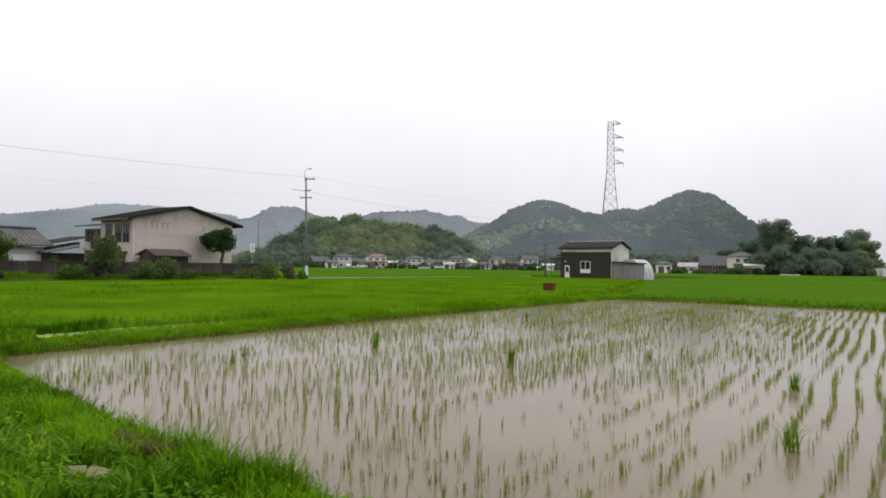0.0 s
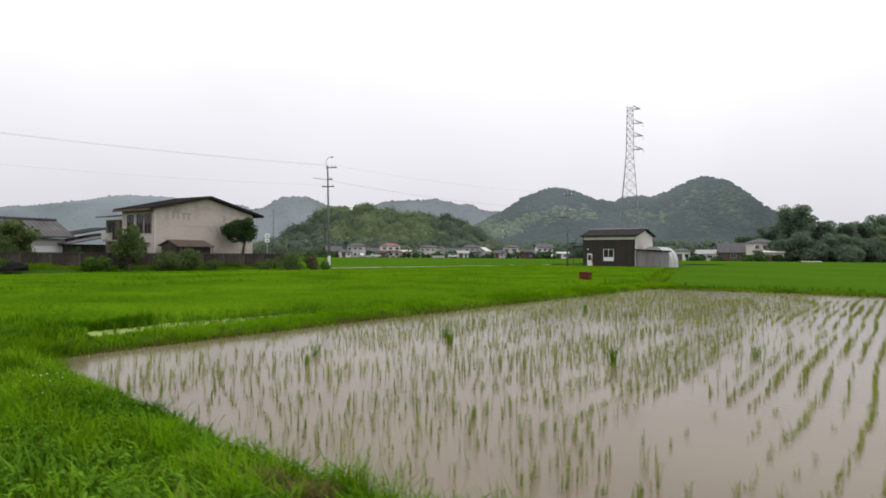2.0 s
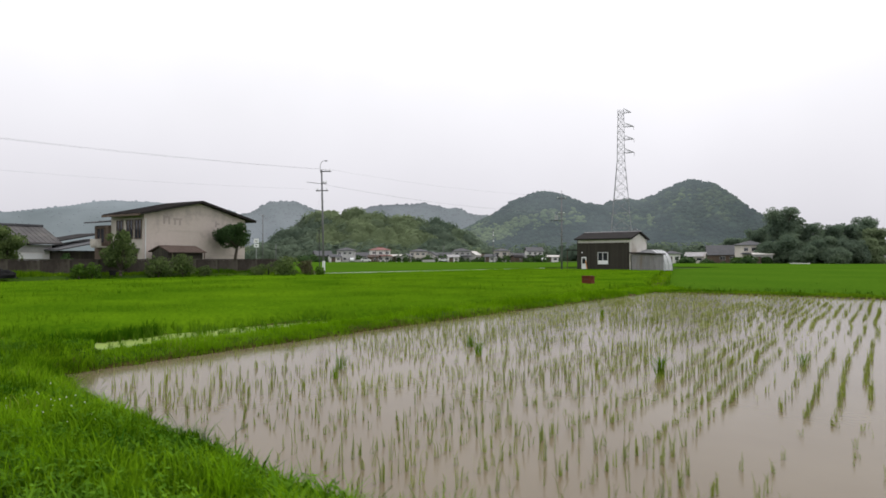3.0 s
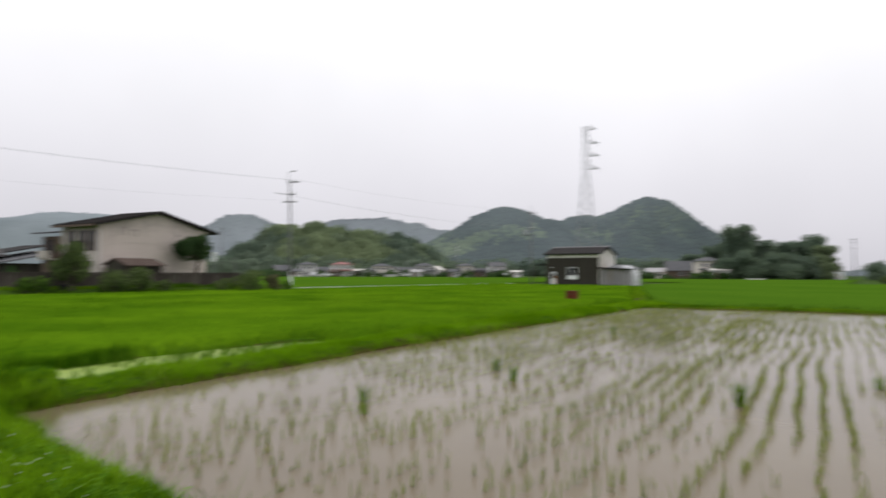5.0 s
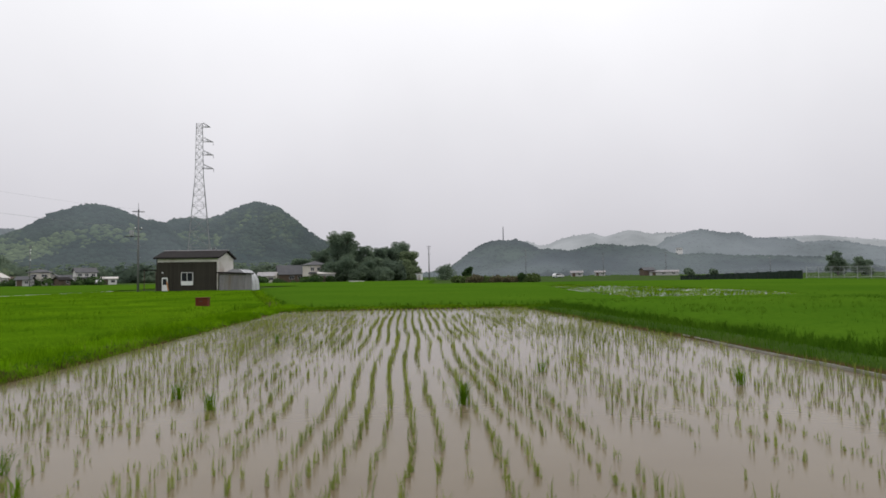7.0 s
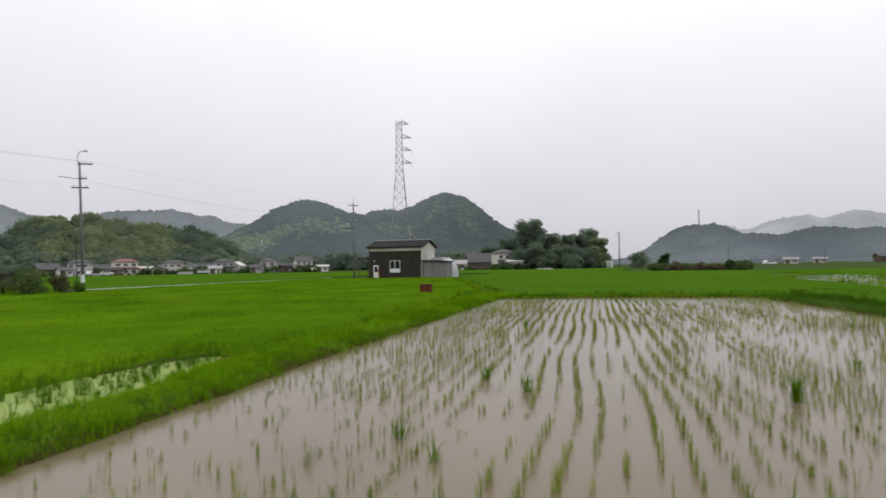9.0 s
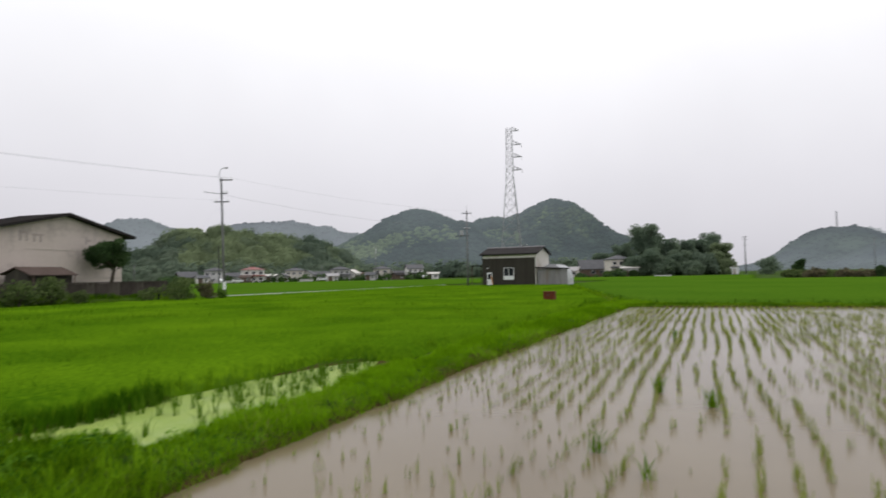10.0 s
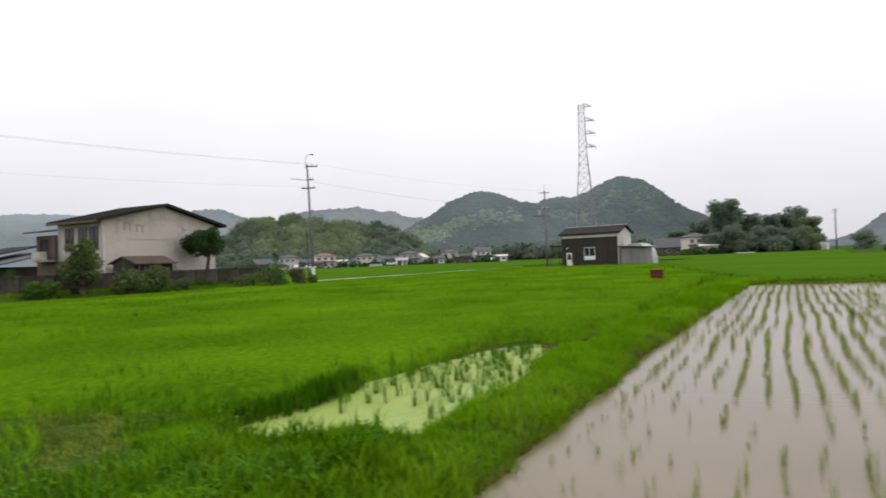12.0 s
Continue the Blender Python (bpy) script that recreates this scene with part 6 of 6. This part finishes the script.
def cable(a, b, sag, r=0.0032):
    a, b = Vector(a), Vector(b)
    side = Vector(((b - a).y, -(b - a).x, 0)).normalized()
    rings, faces = [], []
    for k in range(21):
        u = k / 20
        c = a.lerp(b, u) - Vector((0, 0, 4 * sag * u * (1 - u)))
        rings += [c + r * (side * math.cos(q) + Vector((0, 0, math.sin(q)))) for q in (0.5, 2.1, 3.7, 5.3)]
    for k in range(20):
        faces += [(4 * k + i, 4 * k + (i + 1) % 4, 4 * k + 4 + (i + 1) % 4, 4 * k + 4 + i) for i in range(4)]
    me = bpy.data.meshes.new("power_cable")
    me.from_pydata(rings, [], faces)
    me.materials.append(M_WIRE)
    tagged(new("power_cable", me), "thin sagging power cable strung between poles", "cable", "cables between the poles")


for da, db, sag in ((0.2, 0.0, 0.7), (0.9, 0.4, 0.7)):
    cable((-44.6 + da * 0.7, 39.3 + da * 0.7, 10.9), (-53.0 + db, -14.0, 11.6), sag, 0.006)
cable((-44.6, 39.3, 8.9), (-52.5, -14.0, 9.2), 0.8, 0.004)
cable((-44.0, 39.8, 10.9), (-38.3, 77.6, 10.8), 0.5, 0.006)
cable((-44.6, 39.3, 9.4), (-38.3, 77.6, 8.5), 0.6, 0.011)
cable((-38.3, 77.6, 10.8), at_bearing(20.6, 130) + (8.0,), 0.9)
cable((-44.6, 39.3, 9.0), (-154.0, 120.0, 9.5), 2.0)
utility_pole(-53.0, -14.0, 11.2, 80, ((10.9, -0.7, 0.7),), "concrete utility pole beyond the yard wall")


def lattice_tower():
    """A steel transmission tower with arms on one side."""
    ob = thing("transmission_tower", pose(-48.3, 122.3, 0.0, rz=22), "tall grey steel lattice transmission tower", "tower")
    H = 33.2

    def half(z):
        return np.interp(z, [0, 14, 22.5, H], [2.7, 1.5, 0.78, 0.58])

    levels = [0, 4.4, 8.2, 11.4, 14.2, 16.6, 18.8, 20.7, 22.5, 24.2, 25.7, 27.2, 28.6, 30.0, 31.4, 32.4, H]
    sq = ((-1, -1), (1, -1), (1, 1), (-1, 1))
    for sx, sy in sq:
        part("leg", tubes([((sx * half(p), sy * half(p), p), (sx * half(q), sy * half(q), q), 0.065 if p < 20 else 0.05) for p, q in zip(levels, levels[1:])], 5), M_TOWER, ob)
    for n, (p, q) in enumerate(zip(levels, levels[1:])):
        bars = []
        for (ax, ay), (bx, by) in zip(sq, sq[1:] + sq[:1]):
            bars.append(((ax * half(p), ay * half(p), p), (bx * half(q), by * half(q), q), 0.026))
            bars.append(((bx * half(p), by * half(p), p), (ax * half(q), ay * half(q), q), 0.026))
            bars.append(((ax * half(q), ay * half(q), q), (bx * half(q), by * half(q), q), 0.026))
        part("brace", tubes(bars, 4), M_TOWER, ob)
    for z, l in ((32.7, 1.5), (29.7, 1.95), (27.0, 1.95), (24.2, 1.95)):
        w = half(z)
        tip = (w + l, 0, z)
        arm = part("arm", tubes([((w, -w, z), tip, 0.055), ((w, w, z), tip, 0.055), ((w, -w, z + 0.8), tip, 0.045), ((w, w, z + 0.8), tip, 0.045),
                                 ((w + l * 0.45, -w * 0.5, z), (w + l * 0.45, -w * 0.5, z + 0.5), 0.035), ((w + l * 0.45, w * 0.5, z), (w + l * 0.45, w * 0.5, z + 0.5), 0.035)], 4), M_TOWER, ob)
        if z < 32:
            part("insulator", tubes([((w + l, 0, z), (w + l, 0, z - 0.7), 0.035)], 6), M_DARKMETAL, arm)


lattice_tower()
x, y = at_bearing(-6.15, 799, 0.0, 0.0)
ob = thing("radio_mast", pose(x, y, 42), "slim pale mast on a hilltop", "mast")
part("shaft", tubes([((0, 0, -4), (0, 0, 23), 0.9, 0.6)], 8), M_STEEL, ob)
part("base", boxed(-1.5, -1.5, -4, 1.5, 1.5, 3, 0.1), M_WHITE, ob)

ob = thing("roadside_sign", pose(-158.3, 106.5, 0.4, rz=56), "tall roadside sign with two plain white boards", "sign")
part("post", tubes([((0, 0.05, -0.4), (0, 0.05, 7.3), 0.11, 0.09)], 8), M_STEEL, ob)
for z0, z1 in ((6.15, 7.45), (4.75, 5.85)):
    board = part("board", boxed(-0.72, -0.22, z0, 0.72, -0.06, z1, 0.04), M_SIGN, ob)
    part("mark", boxed(-0.3, -0.235, z0 + 0.45, 0.32, -0.215, z0 + 0.72), M_DARKMETAL, board, "plain dark bar")

# ---------------------------------------------------------------- field-side things
bm = bmesh.new()
bmesh.ops.create_icosphere(bm, subdivisions=3, radius=1.0)
for q in bm.verts:
    q.co = Vector((q.co.x * 0.6, q.co.y * 0.85, max(q.co.z, -0.15) * 0.55)) * (1 + 0.3 * noise.noise(q.co * 2.1))
ob = new("tarpaulin_heap", bpy.data.meshes.new("tarpaulin_heap"))
bm.to_mesh(ob.data)
bm.free()
ob.data.materials.append(M_TARP)
ob.location = (-46.0, 12.6, 0.62)
tagged(ob, "low heap under a black tarpaulin before the wall", "heap")
ob = thing("marker_post", pose(-46.0, 33.85, 0.25), "short black marker post at the field edge", "post")
part("shaft", tubes([((0, 0, -0.2), (0, 0, 0.85), 0.07, 0.06)], 8), M_TARP, ob)
part("cap", tubes([((0, 0, 0.85), (0, 0, 0.9), 0.085)], 8), M_TARP, ob)
ob = thing("bucket", pose(-45.9, 19.7, 0.6), "black plastic bucket at the foot of a young tree", "bucket")
part("body", tubes([((0, 0, 0), (0, 0, 0.34), 0.2, 0.26)], 14), M_TARP, ob)
part("rim", tubes([((0, 0, 0.34), (0, 0, 0.37), 0.28)], 14), M_TARP, ob)

ob = thing("sluice_box", pose(-13.76, 35.5, 0.16, rz=3), "rust-red painted metal box standing on the bund", "box")
part("body", boxed(-0.33, -0.26, -0.1, 0.33, 0.26, 0.60, 0.02), M_REDBOX, ob)
part("lid", boxed(-0.36, -0.29, 0.60, 0.36, 0.29, 0.65, 0.015), M_REDBOX, ob)
part("handle", tubes([((-0.1, -0.33, 0.45), (0.1, -0.33, 0.45), 0.015)], 6), M_DARKMETAL, ob)

bm = bmesh.new()
prism(bm, [(-0.2, 0.0), (0.2, 0.0), (0.16, 0.30), (-0.16, 0.30)], 0, 46)
me = bpy.data.meshes.new("road")
bmesh.ops.recalc_face_normals(bm, faces=bm.faces)
bm.to_mesh(me)
bm.free()
me.materials.append(M_WETROAD)
ob = tagged(new("road", me), "narrow wet concrete farm road between rice fields", "road", kind="structure")
ob.matrix_world = pose(-48.4, 41.0, 0.0, rz=-2.2)

x, y = at_bearing(2.1, 218)
ob = thing("field_shed", pose(x, y, 0.3, rz=8), "small white panel shed at the field edge", "shed")
part("body", boxed(-1.5, -1.2, -0.2, 1.5, 1.2, 2.3, 0.03), M_SIGN, ob)
bm = bmesh.new()
prism(bm, [(-1.65, 2.3), (1.65, 2.75), (1.65, 2.85), (-1.65, 2.4)], -1.35, 1.35)
part("roof", bm, M_SHEET, ob)
part("door", boxed(-0.2, -1.24, 0, 0.7, -1.19, 1.9, 0.01), M_SHEET, ob)

x, y = at_bearing(7.9, 190)
ob = thing("wall_segment", pose(x, y, 0.2, rz=8), "low white concrete wall before the grove", "wall")
part("panel", boxed(-2.4, -0.15, -0.2, 2.4, 0.15, 0.4, 0.03), M_WHITE, ob)


def net_fence():
    a, b = Vector(at_bearing(-21.6, 138)), Vector(at_bearing(-30.9, 126))
    yaw = math.degrees(math.atan2((b - a).y, (b - a).x))
    L = (b - a).length
    ob = thing("net_fence", pose(a.x, a.y, 0.2, rz=yaw), "dark green shade net fence sagging between posts", "fence")
    n = 12
    for k in range(n + 1):
        part("post", tubes([((k * L / n, 0, -0.3), (k * L / n, 0, 1.0 + 0.075 * k), 0.04)]), M_DARKMETAL, ob)
    for k in range(n):
        bm = bmesh.new()
        x0, x1, h = k * L / n, (k + 1) * L / n, 0.95 + 0.07 * k
        lo = [bm.verts.new((x0 + (x1 - x0) * i / 6, 0.04 * math.sin(i * 2.1 + k), 0.0)) for i in range(7)]
        hi = [bm.verts.new((x0 + (x1 - x0) * i / 6, 0.05 * math.sin(i * 1.7 + k), h - 0.16 * math.sin(math.pi * i / 6) * (0.5 + 0.5 * ((k * 7) % 5) / 4))) for i in range(7)]
        for i in range(6):
            bm.faces.new((lo[i], lo[i + 1], hi[i + 1], hi[i]))
        bmesh.ops.solidify(bm, geom=bm.faces[:], thickness=0.03)
        part("net", bm, M_NET, ob)
    c, d = Vector(at_bearing(-31.2, 140)), Vector(at_bearing(-40, 134))
    yaw = math.degrees(math.atan2((d - c).y, (d - c).x))
    L = (d - c).length
    ob = thing("mesh_fence", pose(c.x, c.y, 0.2, rz=yaw), "pale steel mesh fence round a yard", "fence")
    for k in range(11):
        part("post", tubes([((k * L / 10, 0, -0.3), (k * L / 10, 0, 2.3), 0.06)]), M_FENCE, ob)
    for z in (0.3, 1.3, 2.25):
        part("rail", tubes([((0, 0, z), (L, 0, z), 0.04)]), M_FENCE, ob)
    part("mesh", tubes([((k * L / 80, 0, 0.2), (k * L / 80, 0, 2.25), 0.015) for k in range(81)], 4), M_FENCE, ob)


net_fence()


def bund_edging():
    """Thin concrete planks on edge that hold the narrow bund along the water."""
    ob = thing("bund_edging", pose(0, 0, 0), "thin pale concrete edging planks along the paddy's narrow bund", "edging")
    line = [(8.42, 3.6), (7.30, 11.0), (6.68, 19.0), (6.45, 21.0)]
    k = 0
    for (ax, ay), (bx, by) in zip(line, line[1:]):
        L = math.hypot(bx - ax, by - ay)
        n = max(1, round(L / 1.9))
        yaw = math.degrees(math.atan2(by - ay, bx - ax))
        for i in range(n):
            u = i / n
            p = part("plank", boxed(0.006, -0.025, -0.15, L / n - 0.006, 0.025, 0.04 + 0.008 * ((k * 5) % 3), 0.008), M_EDGING, ob)
            p.matrix_local = pose(ax + (bx - ax) * u, ay + (by - ay) * u, 0.0, 0.0, 0.3 * ((k * 7) % 3 - 1), yaw + 0.5 * ((k * 3) % 3 - 1))
            k += 1


bund_edging()


def car(x, y, yaw):
    ob = thing("car", pose(x, y, 0.45, rz=yaw), "small white car parked on a field road", "car")
    bm = bmesh.new()
    prism(bm, [(-2.0, 0.35), (2.0, 0.35), (2.0, 0.75), (1.85, 0.95), (1.15, 1.0), (0.55, 1.48), (-1.35, 1.52), (-1.9, 1.05), (-2.0, 0.8)], -0.82, 0.82)
    bmesh.ops.bevel(bm, geom=bm.edges[:], offset=0.06, segments=2, affect="EDGES")
    part("body", bm, M_CARWHITE, ob)
    for s in (-1, 1):
        bm = bmesh.new()
        prism(bm, [(-1.5, 1.03), (0.95, 1.03), (0.5, 1.4), (-1.25, 1.43)], s * 0.80, s * 0.835)
        part("side_window", bm, M_GLASS, ob)
        for xx in (-1.25, 1.25):
            w = part("wheel", tubes([((xx, s * 0.66, 0.3), (xx, s * 0.86, 0.3), 0.3)], 16), M_RUBBER, ob)
            part("rim", tubes([((xx, s * 0.80, 0.3), (xx, s * 0.875, 0.3), 0.18)], 12), M_STEEL, w)
    for xx, name in ((2.0, "headlight"), (-2.0, "tail_light")):
        for s in (-0.6, 0.6):
            part(name, boxed(xx - 0.05, s - 0.13, 0.68, xx + 0.03, s + 0.13, 0.82, 0.02), M_SIGN if xx > 0 else M_REDBOX, ob)


for b, d, yaw in ((48.2, 236, 140), (46.9, 236, 50), (39.6, 238, 35), (30.2, 242, 120)):
    x, y = at_bearing(b, d, 4.8, -0.2)
    car(x, y, yaw)
x, y = at_bearing(-11.4, 215, -1.1, 0.7)
car(x, y, 25)

# near bank details
bm = bmesh.new()
bmesh.ops.create_icosphere(bm, subdivisions=2, radius=1.0)
for q in bm.verts:
    q.co = Vector((q.co.x * 0.27, q.co.y * 0.09, q.co.z * 0.035)) * (1 + 0.25 * noise.noise(q.co * 1.7))
ob = new("stone", bpy.data.meshes.new("stone"))
bm.to_mesh(ob.data)
bm.free()
ob.data.materials.append(M_STONE)
ob.location = (1.6, 1.72, float(ground_z(np.array([1.6]), np.array([1.72]))[0]) + 0.035)
ob.rotation_euler = (0, 0, 0.5)
tagged(ob, "flat tan stone half sunk in the bank grass", "stone")


def clover(n, seed):
    """White clover heads on thin stalks in the bank grass."""
    r = np.random.default_rng(seed)
    bm = bmesh.new()
    bmesh.ops.create_icosphere(bm, subdivisions=1, radius=1.0)
    shape = np.array([q.co[:] for q in bm.verts]), np.array([[q.index for q in f.verts] for f in bm.faces])
    bm.free()
    px, py = r.normal(-3.5, 0.5, n), r.normal(2.0, 0.25, n)
    z = ground_z(px, py) + r.uniform(0.10, 0.2, n)
    s = r.uniform(0.005, 0.009, n)
    v, t = scatter([shape], np.column_stack([px, py, z]), np.column_stack([s, s]), seed)
    tagged(new("clover_flowers", mesh_np("clover_flowers", v, t, M_FLOWER)), "small white clover flowers in the bank grass", "flowers", kind="stuff")


clover(36, 901)
